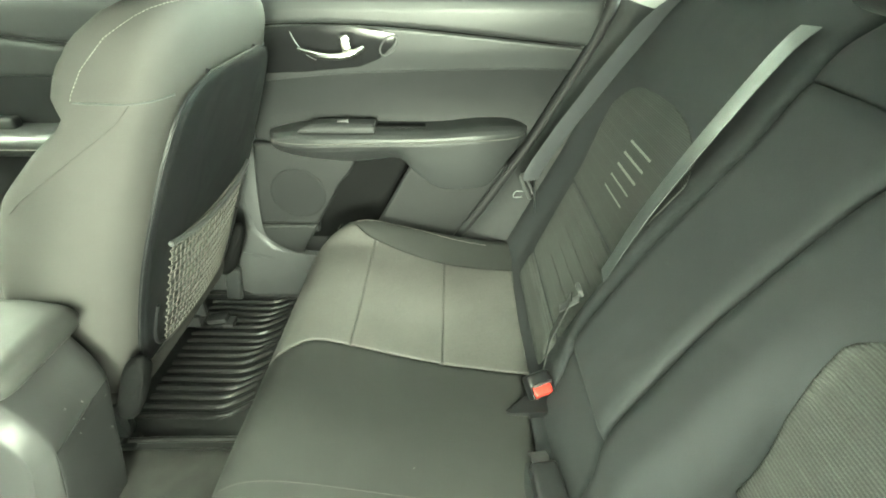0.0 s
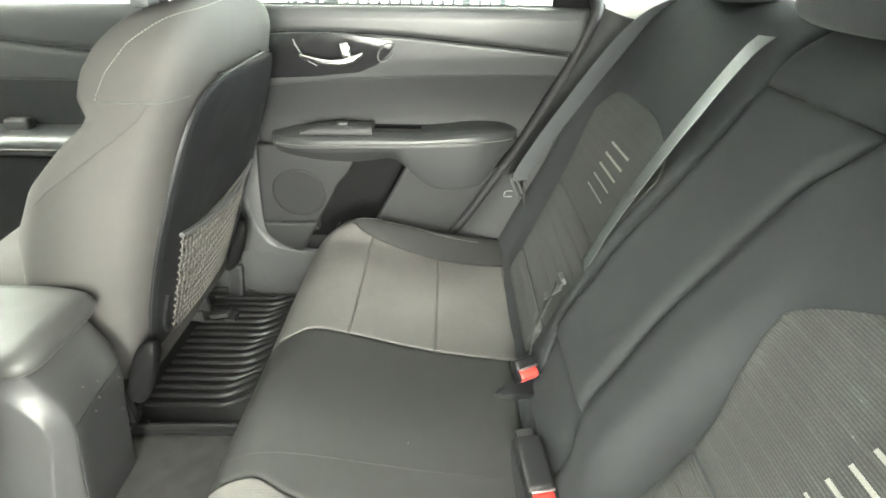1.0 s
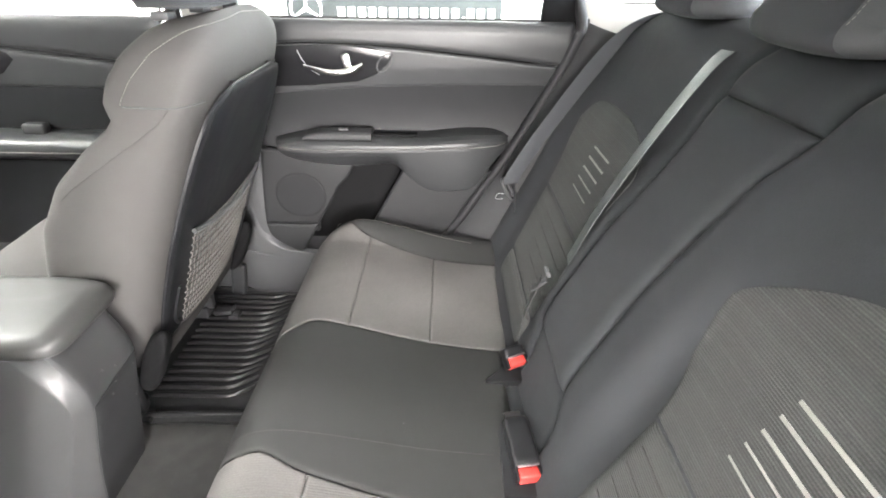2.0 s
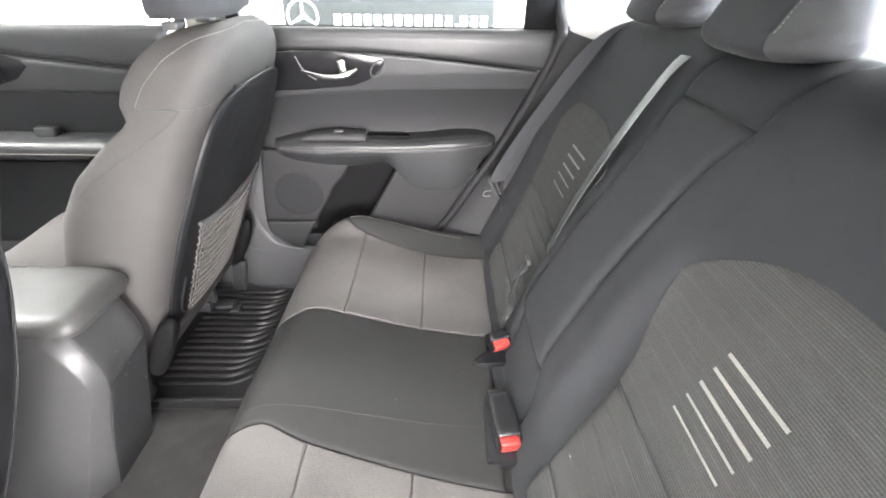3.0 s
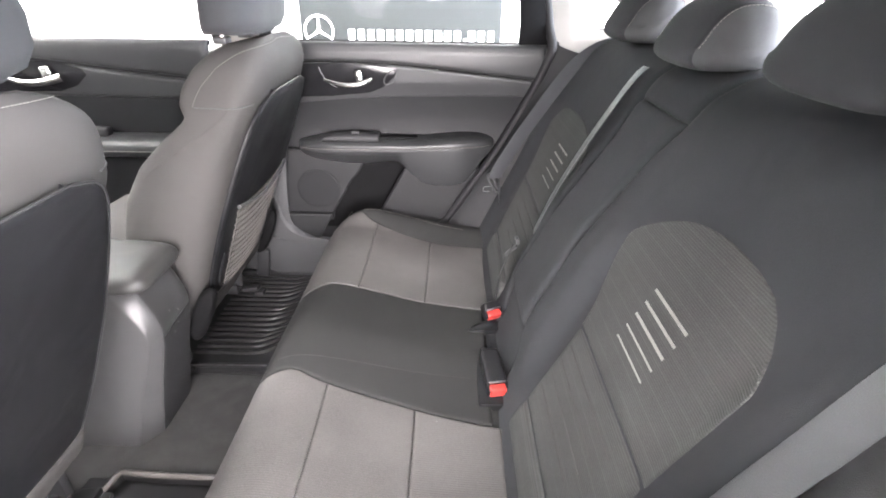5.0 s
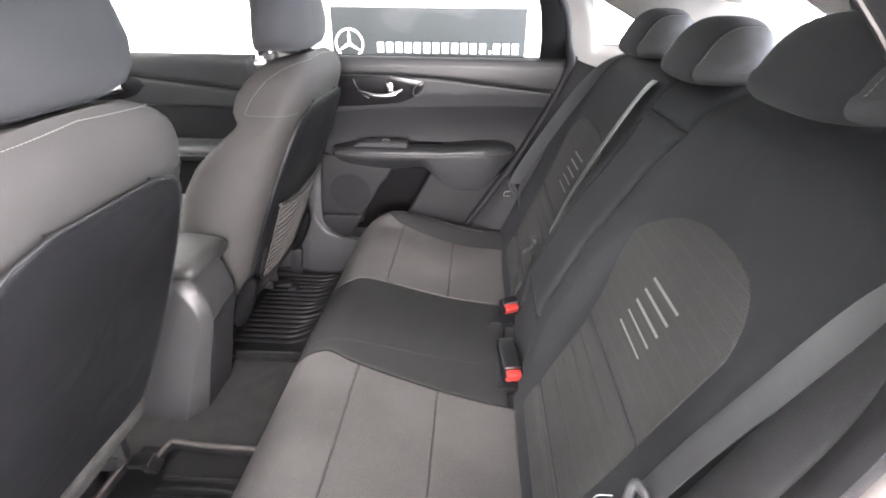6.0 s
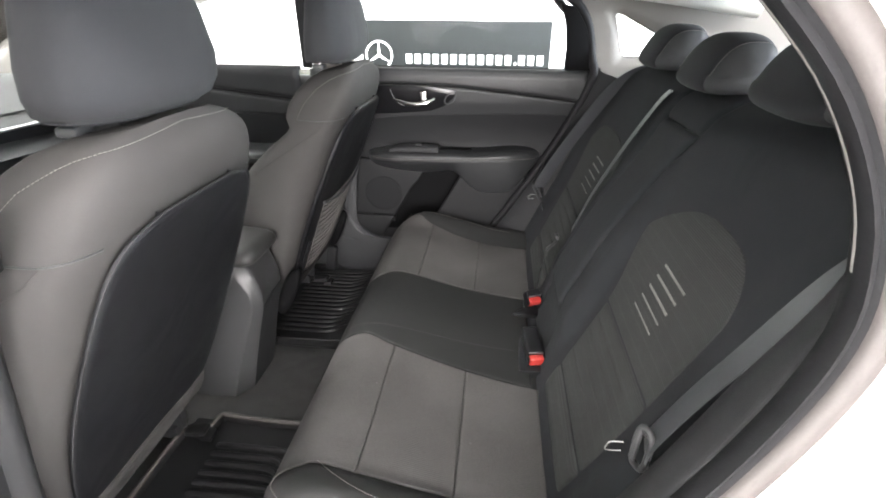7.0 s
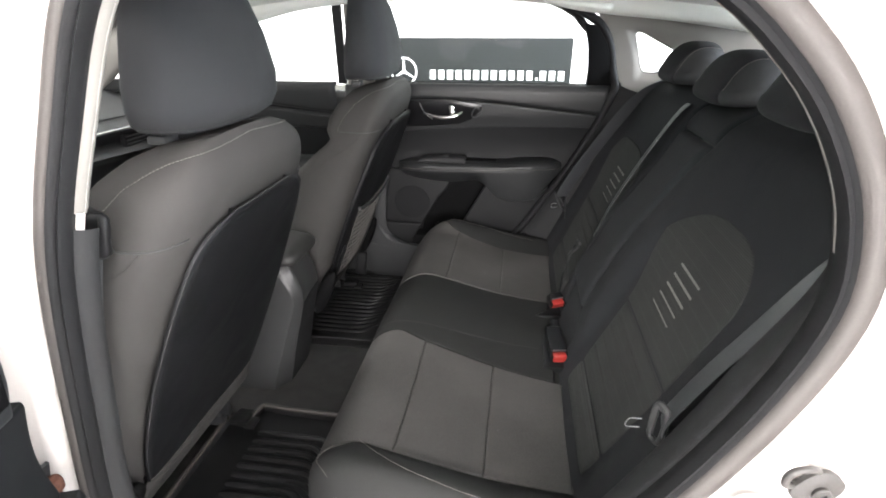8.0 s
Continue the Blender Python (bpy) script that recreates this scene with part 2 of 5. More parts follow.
def panel(name, surf, lo, hi, v0, v1, mtl, parent, out, nu=28, nv=28, puff=0.008, width=0.02, sink=-0.003, thick=0.012, label="", bulge=None):
    """An upholstered or moulded panel on surf(u, v), lo(v) <= u <= hi(v), its edges rounded down into the seam."""
    p = np.zeros((nu + 1, nv + 1, 3))
    dist = np.zeros((nu + 1, nv + 1))
    for j in range(nv + 1):
        b = eased(j, nv)
        v = lerp(v0, v1, b)
        a0, a1 = lo(v), hi(v)
        for i in range(nu + 1):
            a = eased(i, nu)
            p[i, j] = surf(lerp(a0, a1, a), v)
            du, dv = min(a, 1 - a) * abs(a1 - a0), min(b, 1 - b) * abs(v1 - v0)
            f = [math.sqrt(max(0.0, 1 - (1 - min(d / width, 1)) ** 2)) for d in (du, dv)]
            dist[i, j] = sink + puff * f[0] * f[1] + (bulge(lerp(a0, a1, a), v) if bulge else 0)
    n = normals_of(p)
    if (n * np.array(out)).sum() < 0:
        n = -n
    p = p + n * dist[:, :, None]
    return part(name, solid_grid(p, thick, out), mtl, parent, label)


def const(value):
    return lambda v: value


def loft(rings):
    """A closed body through rings of equally many points."""
    bm = bmesh.new()
    vs = [[bm.verts.new(tuple(q)) for q in r] for r in rings]
    k = len(vs[0])
    for a, b in zip(vs, vs[1:]):
        for i in range(k):
            bm.faces.new((a[i], a[(i + 1) % k], b[(i + 1) % k], b[i]))
    for end in (vs[0], vs[-1]):
        mid = bm.verts.new(sum((v.co for v in end), Vector()) / k)
        for i in range(k):
            bm.faces.new((end[i], end[(i + 1) % k], mid))
    return bm


def oval(n, power):
    """Points of a superellipse of half-size 1."""
    out = []
    for i in range(n):
        a = 2 * math.pi * i / n
        c, s = math.cos(a), math.sin(a)
        out.append((math.copysign(abs(c) ** (2 / power), c), math.copysign(abs(s) ** (2 / power), s)))
    return out


def tube(path, r, n=8):
    p = [Vector(q) for q in path]
    rings = []
    side = None
    for i, q in enumerate(p):
        d = (p[min(i + 1, len(p) - 1)] - p[max(i - 1, 0)]).normalized()
        if side is None:
            side = d.orthogonal().normalized()
        side = (side - d * side.dot(d)).normalized()
        up = d.cross(side)
        rr = r[i] if isinstance(r, (list, tuple, np.ndarray)) else r
        rings.append([q + (side * math.cos(t) + up * math.sin(t)) * rr for t in (2 * math.pi * k / n for k in range(n))])
    return loft(rings)


def strip(path, across, width, thick):
    """A flat band along path; across: direction of its width, one for all or one a point."""
    rings = []
    p = [Vector(q) for q in path]
    for i, q in enumerate(p):
        d = (p[min(i + 1, len(p) - 1)] - p[max(i - 1, 0)]).normalized()
        w = Vector(across[i] if isinstance(across[0], (tuple, list, Vector, np.ndarray)) else across)
        w = (w - d * w.dot(d)).normalized()
        h = d.cross(w)
        rings.append([q + w * (a * width / 2) + h * (b * thick / 2) for a, b in ((-1, -0.5), (-0.94, -1), (0.94, -1), (1, -0.5), (1, 0.5), (0.94, 1), (-0.94, 1), (-1, 0.5))])
    return loft(rings)


def block(size, m=None, bevel=0.004, seg=2, taper=None):
    """A bevelled box of that size about the origin, placed by m; taper scales its top face."""
    bm = bmesh.new()
    bmesh.ops.create_cube(bm, size=1)
    for v in bm.verts:
        k = taper if taper and v.co.z > 0 else (1, 1)
        v.co = Vector((v.co.x * size[0] * k[0], v.co.y * size[1] * k[1], v.co.z * size[2]))
    if bevel:
        bmesh.ops.bevel(bm, geom=bm.edges[:], offset=bevel, segments=seg, affect="EDGES", profile=0.5)
    if m is not None:
        bmesh.ops.transform(bm, matrix=m, verts=bm.verts)
    return bm


def plate(outline, direction, thick, bevel=0.0):
    """A flat plate: outline of 3D points, pushed along direction by thick."""
    bm = bmesh.new()
    d = Vector(direction).normalized() * thick
    a = [bm.verts.new(tuple(q)) for q in outline]
    b = [bm.verts.new(tuple(Vector(q) + d)) for q in outline]
    bm.faces.new(a)
    bm.faces.new(b[::-1])
    for i in range(len(a)):
        j = (i + 1) % len(a)
        bm.faces.new((a[i], b[i], b[j], a[j]))
    if bevel:
        bmesh.ops.bevel(bm, geom=bm.edges[:], offset=bevel, segments=2, affect="EDGES", profile=0.5)
    return bm


def joined(bms):
    out = bmesh.new()
    for b in bms:
        me = bpy.data.meshes.new("piece")
        b.to_mesh(me)
        b.free()
        out.from_mesh(me)
        bpy.data.meshes.remove(me)
    return out


def dashes(path, length=0.0034, gap=0.0020, r=0.0005):
    """A row of thread stitches along path."""
    p = np.array([tuple(q) for q in path], float)
    far = np.concatenate([[0], np.cumsum(np.linalg.norm(np.diff(p, axis=0), axis=1))])
    out, s = [], 0.0
    while s + length < far[-1]:
        q = [Vector([np.interp(t, far, p[:, k]) for k in range(3)]) for t in (s, s + length)]
        out.append(strip(q, (q[1] - q[0]).orthogonal(), 2 * r, 1.6 * r))
        s += length + gap
    return joined(out)


def ring_sheet(outer, hole, surf, n=64):
    """A sheet between an outer outline and a hole in it (both 2D round the hole's middle), laid on surf(a, b)."""
    c = np.mean(np.array(hole), axis=0)

    def sampled(poly, closed_n):
        p = np.vstack([poly, poly[:1]])
        rays = []
        for k in range(closed_n):
            a = 2 * math.pi * k / closed_n
            d = np.array([math.cos(a), math.sin(a)])
            best = 0.0
            for q0, q1 in zip(p, p[1:]):
                e = q1 - q0
                den = d[0] * e[1] - d[1] * e[0]
                if abs(den) < 1e-12:
                    continue
                w = q0 - c
                t = (w[0] * e[1] - w[1] * e[0]) / den
                u = (w[0] * d[1] - w[1] * d[0]) / den
                if t > 0 and -1e-6 <= u <= 1 + 1e-6:
                    best = max(best, t)
            rays.append(c + d * best)
        return rays

    o, h = sampled(np.array(outer, float), n), sampled(np.array(hole, float), n)
    steps = 6
    p = np.zeros((n + 1, steps + 1, 3))
    for k in range(n + 1):
        for j in range(steps + 1):
            q = lerp(h[k % n], o[k % n], j / steps)
            p[k, j] = surf(q[0], q[1])
    return p


# ---- showroom ----
ground = part("ground", block((16, 14, 0.1), pose(0, -1.5, -0.05), 0), CONCRETE, None, "", False)
tagged(ground, "pale polished concrete showroom floor", "floor", "", "structure")
WL, WR = WINDOW_X - 2.3, WINDOW_X + 2.3
south = joined([block((8 + WL, 0.2, 3.4), pose((WL - 8) / 2, -8.6, 1.7), 0), block((8 - WR, 0.2, 3.4), pose((8 + WR) / 2, -8.6, 1.7), 0), block((4.6, 0.2, 0.3), pose(WINDOW_X, -8.6, 0.15), 0), block((4.6, 0.2, 0.4), pose(WINDOW_X, -8.6, 3.2), 0)])
tagged(part("wall_south", south, WALL_WHITE, None, "", False), "white showroom wall round a wide shop window", "wall", "", "structure")
window = tagged(new("window_1"), "wide shop window in dark metal frames", "window", "", "structure")
window.location = (WINDOW_X, -8.6, 0.3)
part("window_frame", joined([block((0.06, 0.08, 2.7), pose(WINDOW_X + 2.27 * (k - 1), -8.6, 1.65)) for k in range(3)] + [block((4.6, 0.08, 0.06), pose(WINDOW_X, -8.6, z)) for z in (0.33, 2.97)]), PLASTIC_DARK, window)
for k in range(2):
    part("pane", block((2.21, 0.01, 2.58), pose(WINDOW_X + 2.27 * (k - 0.5), -8.62, 1.65), 0), GLASS, window, "", False).visible_shadow = False
for nm, size, at in (("wall_north", (16, 0.2, 3.4), (0, 3.95, 1.7)),
                     ("wall_west", (0.2, 12.4, 3.4), (-8.1, -2.3, 1.7))):
    tagged(part(nm, block(size, pose(*at), 0), WALL_WHITE, None, "", False), "plain white painted showroom wall", "wall", "", "structure")
east = joined([block((0.2, 6.0, 3.4), pose(8.1, -5.45, 1.7), 0), block((0.2, 2.7, 3.4), pose(8.1, 2.5, 1.7), 0), block((0.2, 3.6, 0.4), pose(8.1, -0.65, 0.2), 0), block((0.2, 3.6, 0.4), pose(8.1, -0.65, 3.2), 0)])
tagged(part("wall_east", east, WALL_WHITE, None, "", False), "white showroom wall round an added, unseen second window", "wall", "", "structure")
# window added out of view, to hold the fill light from behind
window = tagged(new("window_2"), "added second shop window in dark metal frames, out of view, for fill light", "window", "", "structure")
window.location = (8.1, -0.65, 0.4)
part("window_frame", joined([block((0.08, 0.06, 2.6), pose(8.1, -2.42 + 1.77 * k, 1.7)) for k in range(3)] + [block((0.08, 3.6, 0.06), pose(8.1, -0.65, z)) for z in (0.43, 2.97)]), PLASTIC_DARK, window)
for k in range(2):
    part("pane", block((0.01, 1.71, 2.48), pose(8.12, -1.535 + 1.77 * k, 1.7), 0), GLASS, window, "", False).visible_shadow = False
tagged(part("ceiling", block((16.4, 12.8, 0.1), pose(0, -2.3, 3.45), 0), WALL_WHITE, None, "", False), "white showroom ceiling", "ceiling", "", "structure")
for lx, ly, watts, tint in LAMP_PLACES:
    light = thing("ceiling_light", (lx, ly, 3.4), "white framed rectangular panel light on the ceiling", "light", "ceiling panel lights")
    part("diffuser", block((2.4, 1.2, 0.02), pose(lx, ly, 3.36), 0.004), DIFFUSER, light, "glowing white diffuser")
    part("frame", joined([block((2.52, 0.06, 0.05), pose(lx, ly + s * 0.63, 3.375)) for s in (-1, 1)] + [block((0.06, 1.2, 0.05), pose(lx + s * 1.23, ly, 3.375)) for s in (-1, 1)]), WALL_WHITE, light)

SIGN_Y = 3.80
sign = thing("sign_board", (-0.38, SIGN_Y, 0.4), "dark grey sign board with white emblem and bars on the wall", "sign")
part("board", block((1.73, 0.05, 0.83), pose(-0.375, SIGN_Y + 0.025, 0.82), 0.004), SIGN_DARK, sign)
ring = [(-1.085 + 0.122 * math.cos(a), SIGN_Y - 0.004, 0.935 + 0.122 * math.sin(a)) for a in np.linspace(0, 2 * math.pi, 49)]
part("emblem", joined([tube(ring, 0.009, 6)]), SIGN_PALE, sign, "white ring emblem")
for k in range(3):
    a = math.pi / 2 + k * 2 * math.pi / 3
    tip = Vector((-1.085 + 0.118 * math.cos(a), SIGN_Y - 0.006, 0.935 + 0.118 * math.sin(a)))
    part("spoke", tube([(-1.085, SIGN_Y - 0.006, 0.935), tuple(lerp(Vector((-1.085, SIGN_Y - 0.006, 0.935)), tip, 0.5)), tuple(tip)], [0.016, 0.010, 0.003], 6), SIGN_PALE, sign)
tx = -0.83
for k in range(16):
    w = 0.054 if k != 12 else 0.020
    hgt = 0.083 if k != 12 else 0.022
    part("lettering_bar", block((w, 0.006, hgt), pose(tx + w / 2, SIGN_Y - 0.003, 0.868 + hgt / 2), 0.001), SIGN_PALE, sign, "plain white bar")
    tx += w + (0.0295 if k != 12 else 0.0195)

# ---- car: profiles of the rear bench ----
CUSHION = curve_of([(0.265, 0.555), (0.20, 0.568), (0.10, 0.577), (0.01, 0.588), (-0.08, 0.606), (-0.16, 0.622), (-0.225, 0.628), (-0.275, 0.615), (-0.310, 0.580), (-0.325, 0.530), (-0.322, 0.46), (-0.305, 0.385)], 400)
CUSHION_S = np.concatenate([[0], np.cumsum(np.linalg.norm(np.diff(CUSHION, axis=0), axis=1))])
BACK = curve_of([(0.165, 0.545), (0.195, 0.600), (0.228, 0.675), (0.260, 0.745), (0.292, 0.815), (0.320, 0.880), (0.350, 0.950), (0.384, 1.030), (0.415, 1.095), (0.445, 1.150), (0.470, 1.173), (0.510, 1.194), (0.562, 1.198), (0.600, 1.160)], 400)
BACK_S = np.concatenate([[0], np.cumsum(np.linalg.norm(np.diff(BACK, axis=0), axis=1))])


def cushion_s(x):
    k = int(np.argmin(np.abs(CUSHION[:300, 0] - x) + (CUSHION[:300, 1] < 0.55) * (CUSHION[:300, 0] < 0)))
    return CUSHION_S[k]


def back_s(z):
    return float(np.interp(z, BACK[:330, 1], BACK_S[:330]))


def smooth(t):
    t = min(1.0, max(0.0, t))
    return t * t * (3 - 2 * t)


def cushion_at(y, s):
    """The top of the bench: y across the car, s along the profile from the back to the front."""
    x, z = np.interp(s, CUSHION_S, CUSHION[:, 0]), np.interp(s, CUSHION_S, CUSHION[:, 1])
    side = 1 if y > 0 else -1
    edge = 0.64 if side > 0 else 0.59
    a = abs(y)
    inner = 0.54 if side > 0 else 0.47
    rise = 0.030 * smooth((a - inner) / (edge - inner) * 1.3) - 0.05 * smooth((a - edge + 0.03) / 0.05)
    dish = -0.012 * math.exp(-((a - 0.34) / 0.14) ** 2) * (1 - smooth((-0.05 - x) / 0.2)) + 0.006 * math.exp(-(a / 0.1) ** 2)
    top = smooth((z - 0.5) / 0.1)
    corner = smooth((a - edge + 0.12) / 0.14)
    x = x + corner * corner * max(0.0, -0.12 - x) * 0.45
    return Vector((x, y, z + (rise + dish) * top))


def back_at(y, s):
    """The front of the rear backrest: y across the car, s up the profile."""
    x, z = np.interp(s, BACK_S, BACK[:, 0]), np.interp(s, BACK_S, BACK[:, 1])
    a = abs(y)
    outer = 0.56 if y > 0 else 0.50
    fwd = 0.022 * smooth((a - outer + 0.02) / 0.08) * smooth((1.12 - z) / 0.15)
    fwd += 0.028 * smooth((0.19 - abs(y - 0.015)) / 0.06) * smooth((1.08 - z) / 0.22) * smooth((z - 0.60) / 0.16)
    round_off = 0.07 * smooth((a - 0.52) / 0.16) ** 2 * smooth((z - 1.08) / 0.1)
    return Vector((x - fwd, y, z - round_off))


UP, TO_FRONT = (0, 0, 1), (-1, 0, 0.4)
bench = thing("rear_bench_seat", (0.0, 0.0, 0.36), "charcoal cloth rear bench seat with grey ribbed inserts and three headrests", "car seat")
# cushion: cover below, inserts proud of it
s_end = CUSHION_S[-1]
panel("cushion_cover", cushion_at, const(-0.615), const(0.665), 0.0, s_end, CLOTH_TOP, bench, UP, 120, 90, puff=0.0, sink=-0.006, thick=0.05)
for side in (1, -1):
    keys = ((0.192, 0.194, 0.202, 0.212, 0.216, 0.200, 0.19), (0.540, 0.530, 0.532, 0.570, 0.605, 0.60, 0.59)) if side > 0 else ((0.188, 0.188, 0.166, 0.137, 0.106, 0.108, 0.11), (0.495, 0.495, 0.497, 0.493, 0.485, 0.50, 0.50))
    stops = [-0.01, cushion_s(0.17), cushion_s(0.015), cushion_s(-0.16), cushion_s(-0.235), cushion_s(-0.285), s_end]
    i_edge, o_edge = along(list(zip(stops, keys[0]))), along(list(zip(stops, keys[1])))
    lo = (lambda v: i_edge(v)) if side > 0 else (lambda v: -o_edge(v))
    hi = (lambda v: o_edge(v)) if side > 0 else (lambda v: -i_edge(v))
    cuts = [cushion_s(0.235), cushion_s(0.175), cushion_s(0.012), cushion_s(-0.160), s_end - 0.02]
    for k in range(4):
        panel("seat_insert", cushion_at, lo, hi, cuts[k] + 0.0003, cuts[k + 1] - 0.0003, INSERT, bench, UP, 44, 28, puff=0.0032, width=0.0035, sink=-0.0012, thick=0.006, label="grey ribbed cloth insert panel")
    # outer bolster with its stitched seam
    edge = 0.650 if side > 0 else 0.605
    lo = (lambda v: o_edge(v) + 0.001) if side > 0 else (lambda v: -edge)
    hi = (lambda v: edge) if side > 0 else (lambda v: -o_edge(v) - 0.001)
    panel("bolster", cushion_at, lo, hi, cushion_s(0.20), s_end - 0.02, CLOTH_TOP, bench, UP, 30, 60, puff=0.012, width=0.035, sink=-0.005, thick=0.01, label="charcoal cloth side bolster")
    path = [cushion_at(side * (o_edge(cushion_s(x)) + off), cushion_s(x)) + Vector((-0.001, 0, 0.0085)) for x, off in curve_of([(-0.222, 0.004), (-0.18, 0.034), (-0.141, 0.052), (-0.06, 0.066), (0.02, 0.070), (0.12, 0.066)], 50)]
    part("stitching", dashes(path), STITCH, bench, "pale thread stitching")
    path = [cushion_at(side * lerp(o_edge(cushion_s(-0.29)) + 0.004, edge - 0.01, t), lerp(cushion_s(-0.265), cushion_s(-0.300), smooth(3 * t))) + Vector((-0.005, side * 0.002, 0.006)) for t in np.linspace(0, 1, 40)]
    part("stitching", dashes(path), STITCH, bench, "pale thread stitching")
stops = [-0.01, cushion_s(0.17), cushion_s(0.015), cushion_s(-0.16), cushion_s(-0.235), cushion_s(-0.285), s_end]
centre_r, centre_l = along(list(zip(stops, (0.190, 0.192, 0.200, 0.210, 0.214, 0.198, 0.188)))), along(list(zip(stops, (0.186, 0.186, 0.164, 0.135, 0.104, 0.106, 0.108))))
panel("centre_panel", cushion_at, lambda v: -centre_l(v), lambda v: centre_r(v), cushion_s(0.160), s_end - 0.02, CLOTH_TOP, bench, UP, 40, 60, puff=0.0052, width=0.008, sink=-0.0032, thick=0.006, label="smooth charcoal cloth centre panel")
panel("centre_rear_panel", cushion_at, const(-0.10), const(0.105), cushion_s(0.25), cushion_s(0.162), CLOTH, bench, UP, 30, 16, puff=0.006, width=0.012, sink=-0.006, thick=0.006)
path = [cushion_at(-0.070, v) + Vector((0, 0, 0.0042)) for v in np.linspace(cushion_s(0.12), cushion_s(-0.30), 80)]
part("stitching", dashes(path, 0.012, 0.0005, 0.0003), CARPET, bench, "grey seam thread")

# backrest: sections with creases between them
b0, b1 = 0.0, BACK_S[-1]
z_of = lambda v: float(np.interp(v, BACK_S[:330], BACK[:330, 1]))
arm_lo = along([(0.55, -0.075), (0.65, -0.066), (0.70, -0.052), (0.77, -0.050), (1.025, -0.052), (1.09, -0.072), (1.127, -0.088), (1.2, -0.094)])
arm_hi = along([(0.55, 0.126), (0.72, 0.131), (0.98, 0.118), (1.2, 0.1205)])
panel("backrest_large", back_at, const(-0.615), lambda v: arm_lo(z_of(v)) - 0.0005, b0, b1, CLOTH, bench, TO_FRONT, 70, 80, puff=0.010, width=0.022, sink=-0.008, thick=0.05, label="charcoal cloth backrest section")
panel("backrest_small", back_at, lambda v: arm_hi(z_of(v)) + 0.0005, const(0.645), b0, b1, CLOTH, bench, TO_FRONT, 70, 80, puff=0.010, width=0.022, sink=-0.008, thick=0.05, label="charcoal cloth backrest section")
panel("backrest_foot", back_at, lambda v: arm_lo(z_of(v)) + 0.0005, lambda v: arm_hi(z_of(v)) - 0.0005, b0, back_s(0.700), CLOTH, bench, TO_FRONT, 40, 24, puff=0.006, width=0.016, sink=-0.010, thick=0.05)
panel("armrest", back_at, lambda v: arm_lo(z_of(v)) + 0.0005, lambda v: arm_hi(z_of(v)) - 0.0005, back_s(0.701), back_s(1.122), CLOTH, bench, TO_FRONT, 40, 60, puff=0.013, width=0.022, sink=-0.008, thick=0.05, label="folded-up centre armrest in smooth cloth")
panel("centre_top", back_at, const(-0.0935), const(0.1205), back_s(1.123), b1, CLOTH, bench, TO_FRONT, 30, 30, puff=0.010, width=0.02, sink=-0.008, thick=0.05)
for side in (1, -1):
    far = 0.048 if side > 0 else 0.0
    low = (lambda z: min(z, 0.965) + 0.74 * max(0.0, z - 0.965)) if side > 0 else (lambda z: z)
    wide_z = [low(z) for z in (0.60, 0.70, 0.865, 0.923, 0.972, 0.978, 1.003, 1.027, 1.041, 1.048, 1.052)]
    wide_y = [y + far * k for y, k in zip((0.470, 0.485, 0.497, 0.504, 0.510, 0.508, 0.491, 0.468, 0.445, 0.411, 0.352), (0.3, 0.4, 0.7, 1, 1, 1, 1, 1, 0.9, 0.8, 0.4))]
    wide = lambda z: float(np.interp(z, wide_z, wide_y))
    near = along([(low(z), y) for z, y in ((0.60, 0.192), (0.819, 0.190), (0.897, 0.166), (0.951, 0.155), (0.978, 0.160), (1.015, 0.214), (1.040, 0.272), (1.052, 0.340))])
    lo = (lambda v: near(z_of(v))) if side > 0 else (lambda v: -wide(z_of(v)))
    hi = (lambda v: wide(z_of(v))) if side > 0 else (lambda v: -near(z_of(v)))
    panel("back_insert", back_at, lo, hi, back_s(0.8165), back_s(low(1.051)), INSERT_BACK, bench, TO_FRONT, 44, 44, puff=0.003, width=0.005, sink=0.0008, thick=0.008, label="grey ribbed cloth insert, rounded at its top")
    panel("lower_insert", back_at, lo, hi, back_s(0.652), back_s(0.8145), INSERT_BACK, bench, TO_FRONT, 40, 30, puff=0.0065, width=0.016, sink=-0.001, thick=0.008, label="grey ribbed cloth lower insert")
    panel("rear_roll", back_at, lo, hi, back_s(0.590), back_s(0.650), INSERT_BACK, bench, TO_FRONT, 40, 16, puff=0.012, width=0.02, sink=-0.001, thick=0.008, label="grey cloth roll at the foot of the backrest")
    for k in range(5):
        z = 0.869 + 0.0202 * k
        y0, y1 = (0.286 + 0.0015 * k, 0.383 + 0.0018 * k)
        path = [back_at(side * lerp(y0, y1, t), back_s(z)) + Vector((-0.0040, 0, 0.0018)) for t in np.linspace(0, 1, 9)]
        part("silver_bar", strip(path, (0.45, 0, 0.9), (0.0025, 0.0027, 0.0042, 0.0042, 0.0044)[k], 0.0010), SILVER_BAR, bench, "thin silver woven bar")
    for k in range(4):
        for z, ya, yb in ((0.70 + 0.028 * k, 0.21, 0.40 + 0.01 * k),):
            path = [back_at(side * lerp(ya, yb, t), back_s(z)) + Vector((-0.0055, 0, 0.0025)) for t in np.linspace(0, 1, 9)]
            part("tonal_line", strip(path, (0.45, 0, 0.9), 0.0014, 0.0008), SEAT_GREY, bench)


